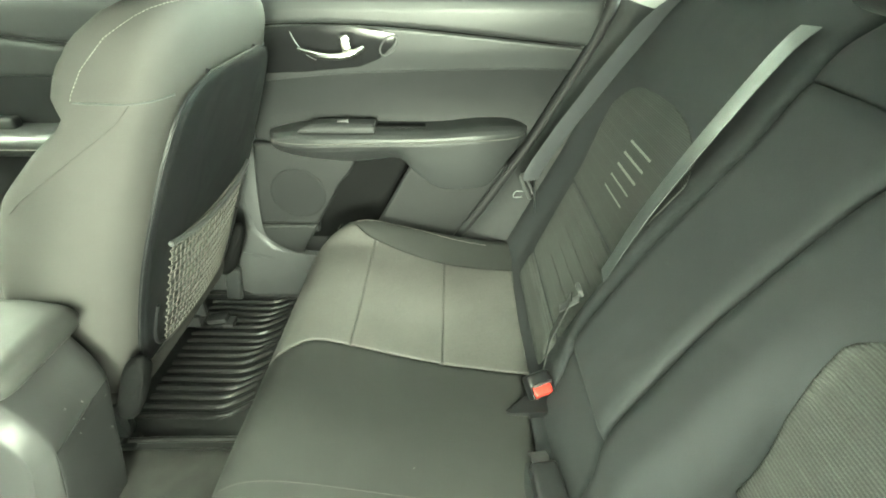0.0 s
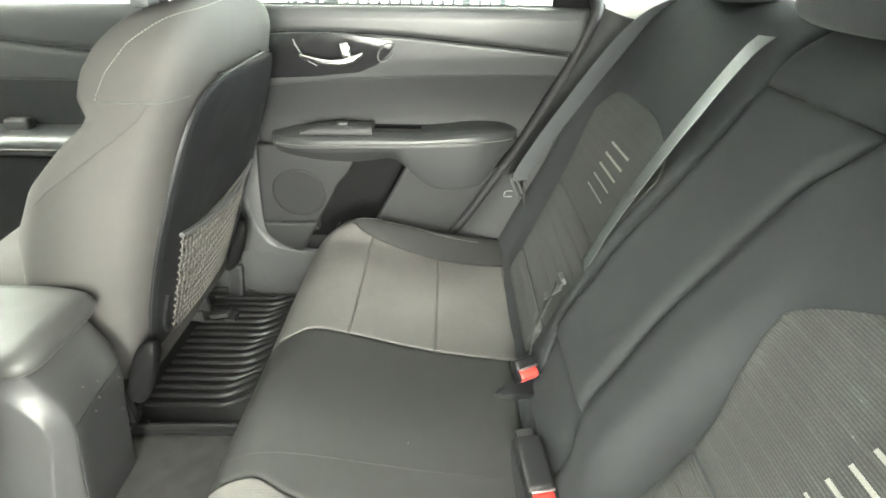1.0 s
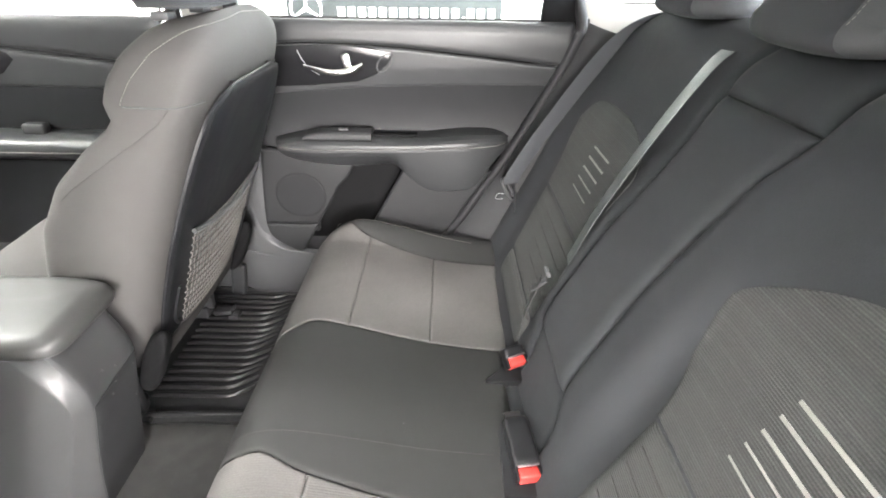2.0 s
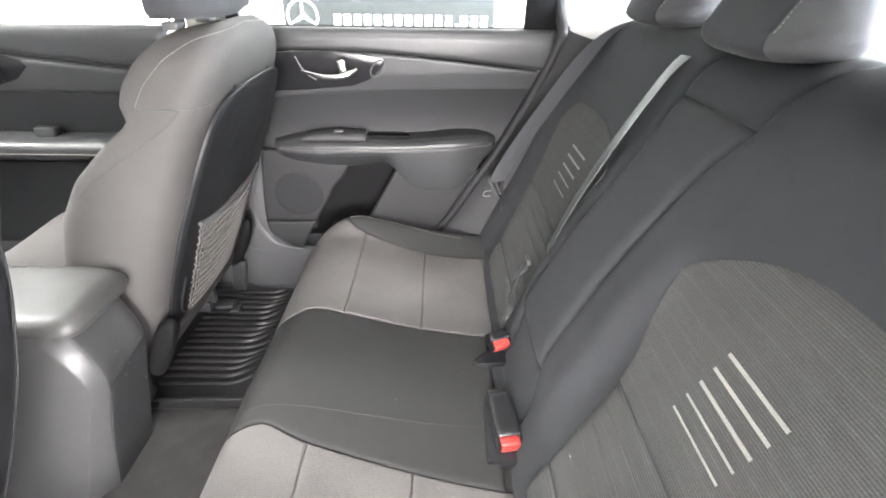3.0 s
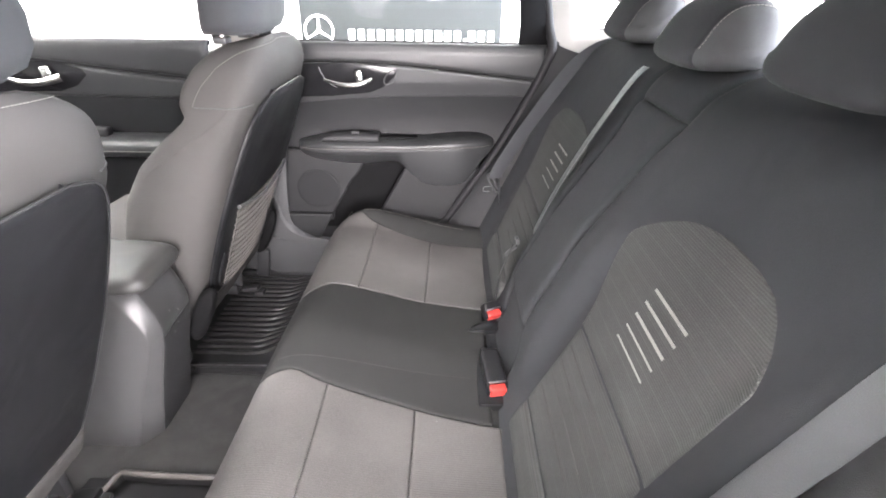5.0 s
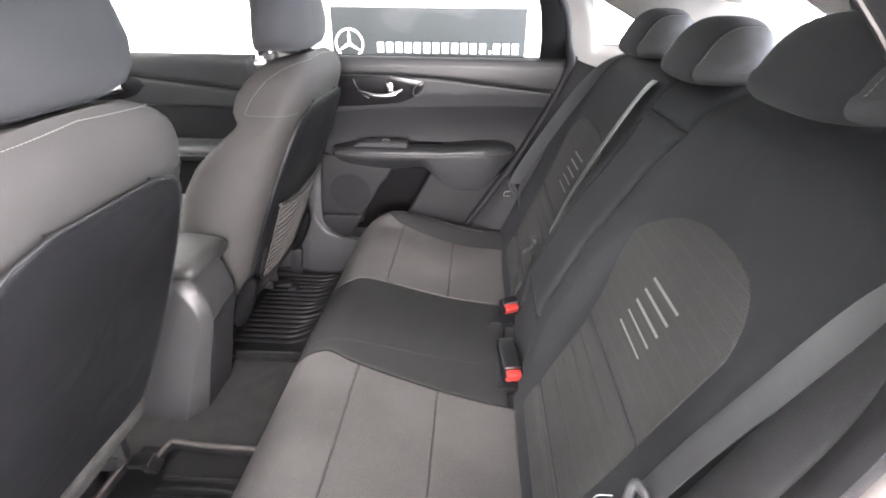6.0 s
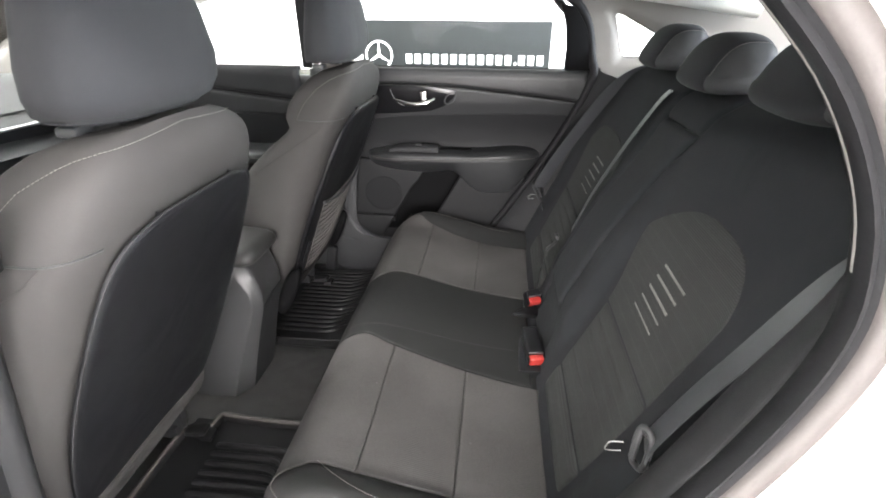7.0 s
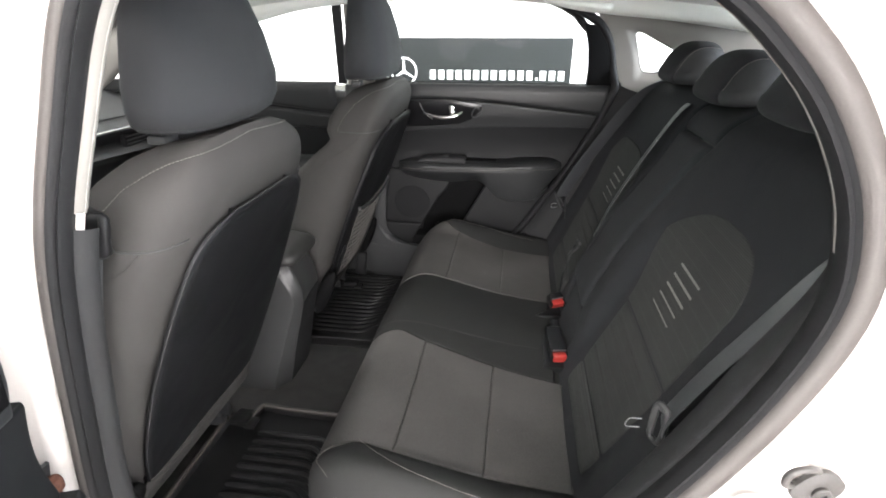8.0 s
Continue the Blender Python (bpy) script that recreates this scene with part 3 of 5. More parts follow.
def headrest_rings(centre, half, lean, power=3.0, n=36, m=15):
    """Rings across y of a cushion-like headrest leaning back."""
    rings = []
    for k in range(m + 1):
        a = -1 + 2 * k / m
        a = math.copysign(1 - (1 - abs(a)) ** 2.0, a)
        f = max(0.00001, (1 - abs(a) ** 3)) ** (1 / 2.5)
        ring = []
        for c, s in oval(n, power):
            dx, dz = c * half[0] * f * (1 - 0.25 * s), s * half[2] * (0.02 + 0.98 * f) * (1 if s > 0 else 0.84)
            ring.append((centre[0] + dx + lean * (dz), centre[1] + a * half[1], centre[2] + dz - 0.35 * half[2] * abs(a) ** 3 * (1 if s > 0 else 0.3)))
        rings.append(ring)
    return rings


for hy, hx, hz in ((0.388, 0.503, 1.246), (0.030, 0.497, 1.240), (-0.335, 0.487, 1.256)):
    rows = headrest_rings((hx, hy, hz), (0.066, 0.122, 0.060), 0.20, m=31)
    cut = 0.082 if hy > -0.2 else 0.100
    head = part("headrest", loft([r for r in rows if abs(r[0][1] - hy) <= cut]), HEAD_CLOTH, bench, "charcoal cloth headrest with paler stitched sides")
    for s in (-1, 1):
        ends = [r for r in rows if s * (r[0][1] - hy) > cut - 0.006]
        part("side_panel", loft(ends), HEAD_SIDE, head, "paler cloth side panel")
        part("post", tube([(hx + 0.030, hy + s * 0.05, 1.10), (hx + 0.030, hy + s * 0.05, 1.22)], 0.005), CHROME, head, "chrome post")
        path = [(r[k][0] + 0.001, r[k][1], r[k][2] + 0.0012) for r in (min(headrest_rings((hx, hy, hz), (0.0672, 0.1232, 0.0612), 0.20, m=25), key=lambda q: abs(s * (q[0][1] - hy) - cut - 0.001)),) for k in range(0, 20)]
        part("stitching", dashes(path, 0.004, 0.002), STITCH, head, "pale thread")

# ---- car: belts and buckles ----
for side, y_low, z_low, x_low, y_top in ((1, 0.590, 0.772, 0.208, 0.575), (-1, -0.600, 0.850, 0.244, -0.590)):
    belt = thing("seat_belt", (x_low, y_low, z_low), "grey woven rear seat belt hanging beside the backrest", "seat belt", "rear seat belts")
    top = back_at(y_top, back_s(1.10))
    path = curve_of([(0.60, y_top, 1.16), (0.50, y_top, 1.165), (top[0] - 0.01, y_top, 1.11), (lerp(top[0], x_low, 0.5) - 0.018, lerp(y_top, y_low, 0.5), lerp(1.11, z_low, 0.5)), (x_low + 0.012, y_low, z_low + 0.035), (x_low + 0.004, y_low, z_low + 0.004)], 40)
    if side > 0:
        path = [(q[0] - 0.001, q[1] + 0.004, q[2] + 0.006) for q in path]
    else:
        path = [(q[0] + 0.006 * smooth(k / 6), q[1] - 0.003, q[2] - 0.006) for k, q in enumerate(path)]
    turn_up = [(lerp(-0.30, 0.20, smooth(k / 28)), 0.94, lerp(0.30, -0.15, smooth(k / 28))) for k in range(40)]
    part("webbing", strip(path, turn_up if side < 0 else (0.66, 0.37, -0.45), 0.047, 0.0014), WEBBING, belt, "grey ribbed webbing")
    path = [(x_low + 0.012, y_low + side * 0.01, z_low), (x_low + 0.03, y_low + side * 0.02, z_low - 0.12), (x_low + 0.05, y_low + side * 0.03, z_low - 0.22)]
    part("lower_webbing", strip(path, (0.2, 1, 0), 0.047, 0.0014), WEBBING, belt)
    size = 1.0
    m = pose(x_low + (0.012 if side < 0 else 0), y_low, z_low + (0.006 if side < 0 else 0), 0, 3 if side < 0 else -28, 0) @ pose(0, 0, 0, 0, 0, side * -28)
    part("tongue_body", joined([tube([m @ Vector((-0.008, 0.011 * c * size, -0.002 + 0.030 * sn * size)) for c, sn in oval(28, 3.4) + oval(28, 3.4)[:1]], 0.0045, 10), block((0.005, 0.022 * size, 0.006), m @ pose(-0.008, 0, 0.022 * size), 0.002), block((0.006, 0.010 * size, 0.052 * size), m @ pose(-0.009, -side * 0.009 * size, -0.002), 0.0025)]), PLASTIC, belt, "grey plastic belt guide")
    at = Vector((x_low - 0.020, y_low + 0.018, z_low - 0.018)) if side < 0 else Vector((x_low - 0.024, y_low + 0.003, z_low - 0.026))
    part("tongue", tube([at + Vector(q) for q in curve_of([(0.010, 0, 0.0085), (-0.004, 0, 0.008), (-0.009, 0, 0.004), (-0.011, 0, -0.006), (-0.004, 0, -0.0075), (0.009, 0, -0.0065)], 20)], 0.0009, 8), STEEL, belt, "bright steel tongue")
belt = thing("seat_belt", (0.225, 0.155, 0.79), "grey centre seat belt running down the backrest to its latch", "seat belt", "rear seat belts")
path = [back_at(lerp(0.180, 0.178, t), lerp(back_s(1.165), back_s(0.80), t)) + Vector((-0.008 - 0.010 * math.sin(math.pi * t), 0, 0.004)) for t in np.linspace(0, 1, 30)]
part("webbing", strip(path, (0.25, 1, 0.1), 0.044, 0.0014), WEBBING, belt, "grey ribbed webbing")
part("latch", joined([block((0.008, 0.024, 0.014), pose(0.226, 0.158, 0.792, 0, -25, 0), 0.003), block((0.003, 0.014, 0.042), pose(0.212, 0.153, 0.768, 20, 35, 0), 0.001)]), PLASTIC, belt, "small dark latch tongue")
path = [(0.215, 0.155, 0.78), (0.19, 0.150, 0.70), (0.185, 0.145, 0.62)]
part("lower_webbing", strip(path, (0.25, 1, 0), 0.03, 0.0014), PLASTIC_DARK, belt)


def buckle(at, turn, tall, wide, label):
    """A belt buckle: tapered body, red push button with a steel lip behind it, and the webbing stalk that holds it."""
    b = thing("belt_buckle", (at[0], at[1], at[2] - 0.03), label, "belt buckle", "rear belt buckles")
    m = pose(*at, *turn)
    rings = []
    for t, k, h in ((0.0, 0.90, 0.75), (0.03, 0.97, 0.95), (0.15, 1.0, 1.0), (0.80, 0.93, 1.0), (0.93, 0.88, 0.92), (0.985, 0.80, 0.75), (1.0, 0.70, 0.55)):
        rings.append([m @ Vector((c * wide / 2 * k, 0.004 + t * tall, sn * 0.014 * h)) for c, sn in oval(36, 5)])
    part("body", loft(rings), BUCKLE_BLACK, b, "black moulded plastic body", crease=50)
    part("button", block((wide * 0.82, 0.020, 0.021), m @ pose(0, -0.006, 0.001, -12, 0, 0), 0.0045, 3, taper=(0.94, 0.9)), RED, b, "red push button")
    part("tongue_slot", block((wide * 0.78, 0.004, 0.003), m @ pose(0, 0.004, 0.0145), 0.001), STEEL, b, "steel edge of the tongue slot")
    for k in (-1, 1):
        part("side_cheek", block((0.004, 0.022, 0.022), m @ pose(k * wide * 0.44, -0.004, 0.0), 0.0018), BUCKLE_BLACK, b)
    if tall > 0.05:
        part("stalk", strip([m @ Vector((0, tall, -0.004)), m @ Vector((0.004, tall + 0.02, -0.018)), m @ Vector((0.008, tall + 0.03, -0.04))], m.to_3x3() @ Vector((1, 0, 0)), 0.026, 0.003), WEBBING, b, "woven stalk")
    return b


buckle((0.176, 0.116, 0.620), (40, 0, 26), 0.020, 0.046, "black belt buckle with a red button tucked between the seats")
buckle((0.172, -0.106, 0.593), (18, 0, 10), 0.082, 0.044, "black belt buckle with a red button lying on the bench")


def recess(points, z, name_label):
    """A dark open slot in the upholstery: a shallow tray with a rolled edge."""
    part("buckle_pocket", plate([(x, y, z) for x, y in points], (0, 0, -1), 0.03, 0.003), BUCKLE_BLACK, bench, name_label)


recess([(0.120, 0.094), (0.128, 0.090), (0.190, 0.094), (0.205, 0.100), (0.206, 0.160), (0.180, 0.160), (0.160, 0.128), (0.122, 0.098)], 0.584, "dark buckle slot")
recess([(0.134, -0.140), (0.205, -0.142), (0.222, -0.128), (0.206, -0.085), (0.196, 0.002), (0.140, 0.002), (0.134, -0.02)], 0.581, "dark buckle slot")

# ---- car: front seats ----
SEAT_Z = [0.53, 0.57, 0.64, 0.72, 0.80, 0.88, 0.96, 1.02, 1.06, 1.09, 1.12, 1.155, 1.182, 1.197]
SEAT_W = [0.205, 0.225, 0.242, 0.252, 0.255, 0.257, 0.255, 0.248, 0.240, 0.233, 0.222, 0.200, 0.162, 0.115]
SEAT_D = [0.13, 0.155, 0.19, 0.224, 0.248, 0.256, 0.236, 0.192, 0.152, 0.182, 0.190, 0.176, 0.142, 0.095]


def rear_face_x(z):
    k = min(0.98, max(0.0, (z - 1.115) / 0.08))
    return -0.338 + 0.415 * (z - 1.077) - 0.05 * max(0.0, z - 1.1) - 0.055 * (1 - math.sqrt(1 - k * k))


def front_seat(cy, dx, inboard, netted, label):
    """inboard: +1 where the car's middle lies towards +y."""
    seat = thing("bucket_seat", (-0.70 + dx, cy, 0.36), label, "car seat", "front seats")
    zs = np.linspace(SEAT_Z[0], SEAT_Z[-1], 56)
    zs = np.concatenate([zs, [1.2005]])

    deep = 1.0 if netted else 1.10

    def skin(z, c, sn, lift=0.0):
        """A point of the backrest's outside at height z and superellipse direction (c, sn)."""
        w, d = np.interp(z, SEAT_Z, SEAT_W) + lift, np.interp(z, SEAT_Z, SEAT_D) * deep + 2 * lift
        if z > 1.199:
            w, d = 0.05, 0.02
        x = rear_face_x(z) + dx + lift - d / 2 + c * d / 2
        if c < 0:
            x += 0.05 * (1 - abs(sn) ** 2.5) * min(1, d / 0.12)
        front = (1 - c) / 2
        w *= 1 - 0.07 * smooth((z - 1.06) / 0.07) * front
        fall = 0.008 * smooth((z - 1.09) / 0.09) * front * abs(sn) ** 3
        return Vector((x, cy + sn * w, z + 0.004 * c - fall))

    rings = [[skin(z, c, sn) for c, sn in oval(72, 4.6)] for z in zs]
    part("backrest", loft(rings), SEAT_GREY, seat, "warm grey cloth backrest")

    # rear shell, edged with pale piping
    def shell_at(y, v):
        x = rear_face_x(v) + dx
        e = abs(y - cy) / 0.25
        return Vector((x + 0.006 - 0.030 * max(0, e - 0.45) ** 1.6, y, v))
    trim = 1.05 if netted else 1.0
    wide = along([(0.555, 0.165), (0.60, 0.185), (0.70, 0.207), (0.82, 0.216), (0.93, 0.208), (1.0, 0.196), (1.05, 0.178), (1.08, 0.146), (1.095, 0.090)])
    half = lambda v: trim * wide(v)
    panel("back_shell", shell_at, lambda v: cy - half(v), lambda v: cy + half(v), 0.585, 1.094, VINYL, seat, (1, 0, -0.4), 60, 60, puff=0.008, width=0.016, sink=-0.001, thick=0.012, label="smooth black vinyl rear panel",
          bulge=lambda y, v: -0.003 * math.exp(-((y - cy) / 0.13) ** 2) * smooth((1.05 - v) / 0.2))
    rim = [shell_at(cy + half(v), v) + Vector((0.004, 0, 0)) for v in np.linspace(0.588, 1.094, 40)] + [shell_at(cy - half(v), v) + Vector((0.004, 0, 0)) for v in np.linspace(1.094, 0.588, 40)]
    part("piping", tube(rim, 0.0018, 8), VINYL if netted else PLASTIC_DARK, seat, "thin piping round the rear panel")
    # lower flap
    def flap_at(y, v):
        return Vector((rear_face_x(v) + dx + 0.004, y, v))
    panel("lower_flap", flap_at, const(cy - 0.195), const(cy + 0.195), 0.524, 0.583, SEAT_GREY, seat, (1, 0, -0.4), 20, 10, puff=0.010, width=0.02, sink=-0.002, thick=0.02, label="grey cloth flap below the rear panel")
    # seams with pale stitching over the shoulders
    for s in (-1, 1):
        def side_dir(c):
            return (c, s * (1 - abs(c) ** 4.6) ** (1 / 4.6))
        path = [skin(z, *side_dir(c), 0.0015) for z, c in curve_of([(1.086, -0.26), (1.110, -0.20), (1.136, -0.12), (1.158, 0.02), (1.172, 0.22), (1.180, 0.48), (1.184, 0.76)], 60)]
        path += [skin(lerp(1.184, 1.191, t), (1 - (0.93 * (1 - t)) ** 4.6) ** (1 / 4.6), s * 0.93 * (1 - t), 0.0018) for t in np.linspace(0.04, 1, 40)]
        part("stitching", dashes(path, 0.0034, 0.0020, 0.0004), STITCH, seat, "pale shoulder stitching")
        path = [skin(1.086 - 0.006 * (c + 0.6), *side_dir(c), 0.0004) for c in np.linspace(-0.24, 0.93, 30)]
        part("seam", tube(path, 0.0013, 6), PLASTIC, seat)
        path = [skin(z, *side_dir(c), 0.0003) for z, c in curve_of([(1.078, 0.55), (1.04, 0.2), (0.99, -0.2), (0.94, -0.5)], 30)]
        part("seam", tube(path, 0.0009, 6), SEAT_GREY, seat)
        path = [skin(z, *side_dir(-0.90), 0.001) for z in np.linspace(1.078, 0.74, 40)]
        part("seam", tube(path, 0.0014, 6), STITCH if netted else SEAT_GREY, seat, "pale front edge seam")
    # headrest and posts
    hx, head_shift = -0.405 + dx, 0.006 if netted else 0.022
    rings = []
    for z, w, d in ((1.2015, 0.104, 0.040), (1.205, 0.130, 0.054), (1.215, 0.149, 0.062), (1.236, 0.159, 0.066), (1.27, 0.159, 0.066), (1.34, 0.145, 0.058), (1.40, 0.124, 0.046), (1.43, 0.104, 0.036), (1.445, 0.07, 0.022)):
        rings.append([(hx - 0.056 + d + c * d + 0.10 * (z - 1.3), cy + head_shift + s * w, z - 0.012 * (abs(s) ** 3) * (1 if z > 1.3 else -0.3)) for c, s in oval(64, 2.9)])
    head = part("headrest", loft(rings), HEAD_CLOTH, seat, "charcoal cloth headrest")
    mid = sum((Vector(q) for q in rings[1]), Vector()) / len(rings[1])
    part("foot_seam", tube([mid + (Vector(q) - mid) * 1.004 for q in rings[1] + rings[1][:1]], 0.0012, 6), HEAD_CLOTH, head, "sewn seam round the foot")
    for s in (-1, 1):
        post = part("post", tube([(hx - 0.03, cy + s * 0.07, 1.19), (hx - 0.015, cy + s * 0.07, 1.25)], 0.0065), CHROME, seat, "chrome headrest post")
        part("collar", block((0.030, 0.034, 0.014), pose(hx - 0.028, cy + s * 0.07, 1.193), 0.004), PLASTIC, post, "plastic post collar")
    # cushion, frame and recliner covers
    rings = []
    for x, w, zt in ((-0.60, 0.20, 0.64), (-0.64, 0.235, 0.69), (-0.72, 0.25, 0.715), (-0.84, 0.252, 0.74), (-0.93, 0.245, 0.745), (-0.985, 0.23, 0.715), (-1.005, 0.21, 0.66)):
        rings.append([(x + dx, cy + s * w, (zt + 0.47) / 2 + c * (zt - 0.47) / 2 - (0.03 * (1 - abs(s) ** 2) if c > 0 else 0)) for c, s in oval(48, 4)])
    part("cushion", loft(rings), SEAT_GREY, seat, "warm grey cloth cushion")
    for s in (-1, 1) if netted else (-inboard,):
        y, big = cy + s * 0.235, 1.0 if netted else 0.7
        rings = []
        for k, f in ((-0.028, 0.75), (-0.014, 0.96), (0.010, 1.0), (0.024, 0.85), (0.030, 0.5)):
            rings.append([(-0.535 + dx + (0.025 * c * f + 0.032 * sn) * big, y + s * (k * 0.55 - 0.004), 0.578 + 0.03 * (1 - big) + 0.078 * sn * f * big) for c, sn in oval(28, 2.3)])
        part("recliner_cover", loft(rings), BLACK_AND_SHADE, seat, "charcoal plastic hinge cover")
    for s in (-1, 1):
        rail = part("seat_rail", block((0.42, 0.045, 0.035), pose(-0.85 + dx, cy + s * 0.19, 0.385), 0.006), PLASTIC_DARK, seat, "dark steel floor rail")
        part("rail_end", joined([block((0.055, 0.036, 0.016), pose((-0.600 if s != inboard or not netted else -0.66) + dx, cy + s * 0.19, 0.383, 0, -8, 0), 0.006), block((0.03, 0.036, 0.012), pose((-0.572 if s != inboard or not netted else -0.632) + dx, cy + s * 0.19, 0.370), 0.003)]), PLASTIC_DARK if s == inboard * -1 else RUBBER, rail, "plastic rail end cap")
        part("riser", block((0.35, 0.02, 0.09), pose(-0.80 + dx, cy + s * 0.19, 0.44), 0.004), PLASTIC_DARK, seat, "dark seat riser")
    if netted:
        # map net: cords across and slanting, under a gathered top hem
        cords = []
        top_of = along([(-0.21, 0.850), (-0.1, 0.832), (0.0, 0.825), (0.1, 0.832), (0.21, 0.850)])
        for k in range(15):
            f = k / 14
            path = []
            for t in np.linspace(-1, 1, 26):
                hw = 0.170 - 0.030 * (1 - f)
                yy = t * hw
                z = lerp(0.605, top_of(yy), f) - 0.012 * (1 - t * t) * (1 - f)
                path.append(shell_at(cy + yy, z) + Vector((0.010 + 0.010 * (1 - t * t) * math.sin(math.pi * min(1, f + 0.15)), 0, 0)))
            cords.append(tube(path, 0.0017, 5))
        for k in range(22):
            t0 = -1 + 2 * (k + 0.5) / 22
            path = []
            for f in np.linspace(0, 1, 10):
                hw = 0.170 - 0.030 * (1 - f)
                t = t0 + 0.02 * math.sin(f * 25 + k)
                yy = t * hw
                z = lerp(0.605, top_of(yy), f) - 0.012 * (1 - t * t) * (1 - f)
                path.append(shell_at(cy + yy, z) + Vector((0.0095 + 0.010 * (1 - t * t) * math.sin(math.pi * min(1, f + 0.15)), 0, 0)))
            cords.append(tube(path, 0.0012, 4))
        net = part("map_net", joined(cords), NET_CORD, seat, "stretched pale cord net pocket")
        hem = [shell_at(cy + t * 0.174, top_of(t * 0.174)) + Vector((0.012 + 0.010 * (1 - t * t), 0, 0)) for t in np.linspace(-1, 1, 40)]
        part("hem", tube(hem, 0.005, 8), PLASTIC, net, "gathered elastic hem")
        rim = [shell_at(cy + 0.180 * math.copysign(abs(math.cos(a)) ** 0.5, math.cos(a)), 0.725 + 0.135 * math.copysign(abs(math.sin(a)) ** 0.6, math.sin(a))) + Vector((0.007, 0, 0)) for a in np.linspace(math.pi, 2 * math.pi, 40)]
        part("net_border", tube(rim, 0.005, 6), VINYL, net)
    return seat


front_seat(0.372, 0.0, -1, True, "warm grey cloth passenger seat with a cord net back pocket")
front_seat(-0.412, -0.055, 1, False, "warm grey cloth driver seat with a plain black back panel")

# ---- car: centre console ----
console = thing("centre_console", (-0.75, 0.03, 0.36), "charcoal plastic centre console with a padded armrest lid", "console")
CY = 0.030


def console_ring(z, x1, x2, y2, x3, yl, yr):
    """A plan section: flat side at yl, a facet from (x1, yl) to (x2, y2), the rear face to (x3, yr), flat far side."""
    corners = [(-1.05, yl), (x1 - 0.016, yl), (x1 - 0.003, yl + 0.0003), (x1 + 0.001, yl + 0.0012), (x2 - 0.003, y2 - 0.0022), (x2, y2 + 0.003), (x2 - 0.0005, y2 + 0.014), (lerp(x2, x3, 0.5) - 0.004, lerp(y2, yr, 0.5)), (x3, yr - 0.016), (x3 - 0.006, yr - 0.005), (x3 - 0.018, yr), (-1.05, yr)]
    ring = []
    for (xa, ya), (xb, yb) in zip(corners, corners[1:] + corners[:1]):
        for t in np.linspace(0, 1, 4)[:-1]:
            ring.append((lerp(xa, xb, t), lerp(ya, yb, t), z))
    return ring


keys = [(0.340, -0.640, -0.606, -0.030, -0.606, -0.076, 0.118), (0.40, -0.622, -0.590, -0.034, -0.590, -0.073, 0.116), (0.46, -0.603, -0.574, -0.040, -0.577, -0.071, 0.115), (0.53, -0.580, -0.555, -0.044, -0.562, -0.070, 0.114), (0.58, -0.562, -0.540, -0.046, -0.549, -0.070, 0.112),
        (0.625, -0.546, -0.527, -0.047, -0.537, -0.070, 0.110), (0.655, -0.538, -0.520, -0.048, -0.532, -0.070, 0.108), (0.680, -0.539, -0.519, -0.049, -0.533, -0.070, 0.106), (0.705, -0.548, -0.523, -0.050, -0.538, -0.070, 0.104), (0.740, -0.568, -0.533, -0.053, -0.548, -0.069, 0.100), (0.770, -0.586, -0.543, -0.056, -0.556, -0.068, 0.096)]
body = part("console_body", loft([console_ring(*row) for row in curve_of(keys, 56)]), CONSOLE, console, "scuffed charcoal plastic body", crease=34)
at_z = lambda k, z: float(np.interp(z, [r[0] for r in keys], [r[k] for r in keys]))
panel("rear_panel", lambda y, z: Vector((lerp(at_z(2, z), at_z(4, z), smooth((y - at_z(3, z)) / 0.15)) + 0.0012, y, z)), lambda z: at_z(3, z) + 0.006, lambda z: at_z(6, z) - 0.014, 0.346, 0.648, PLASTIC_DARK, body, (1, 0, 0), 24, 40, puff=0.0016, width=0.02, sink=-0.0006, thick=0.004, label="black scuffed rear panel")
scuffs = []
for k in range(9):
    y, z = random.uniform(-0.03, 0.09), random.uniform(0.38, 0.72)
    xr = max(float(np.interp(z, [r[0] for r in keys], [r[2] for r in keys])), float(np.interp(z, [r[0] for r in keys], [r[4] for r in keys]))) - 0.004 * (0.11 - y)
    scuffs.append(block((0.0024, random.uniform(0.0006, 0.0018), random.uniform(0.0006, 0.003)), pose(xr + 0.0004, y, z, random.uniform(-50, 50), -25 if z < 0.66 else 20, 0), 0))
part("scuff_marks", joined(scuffs), GREY_PLASTIC, body, "small pale scuffs", False, "stuff")
part("scuff_chip", block((0.004, 0.004, 0.016), pose(-0.5905, 0.012, 0.412, 18, -16, 0), 0.001), STITCH, body, "pale chip in the plastic")
rings = []
for z, k, up in ((0.7655, 0.940, 0), (0.7665, 0.972, 0), (0.770, 0.990, 0), (0.777, 1.0, 0), (0.784, 0.996, 0), (0.791, 0.975, 0.1), (0.797, 0.935, 0.4), (0.801, 0.885, 0.8), (0.803, 0.80, 1), (0.8035, 0.5, 1)):
    rings.append([(-0.692 - 0.168 * (1 - k) * 0.3 + c * (0.170 - 0.10 * (1 - k)), 0.026 + s * (0.0945 - 0.0945 * (1 - k) * 1.4) - 0.006 * smooth((c - 0.4) * 2) * (s > 0), z + 0.0015 * up * (1 - s * s)) for c, s in oval(84, 7)])
part("lid", loft(rings), LID_VINYL, console, "padded charcoal armrest lid", crease=60)
part("lid_seam", loft([[(-0.70 + c * 0.150, 0.022 + s * 0.083, z) for c, s in oval(48, 7)] for z in (0.758, 0.767)]), SEAL_RUBBER, console)
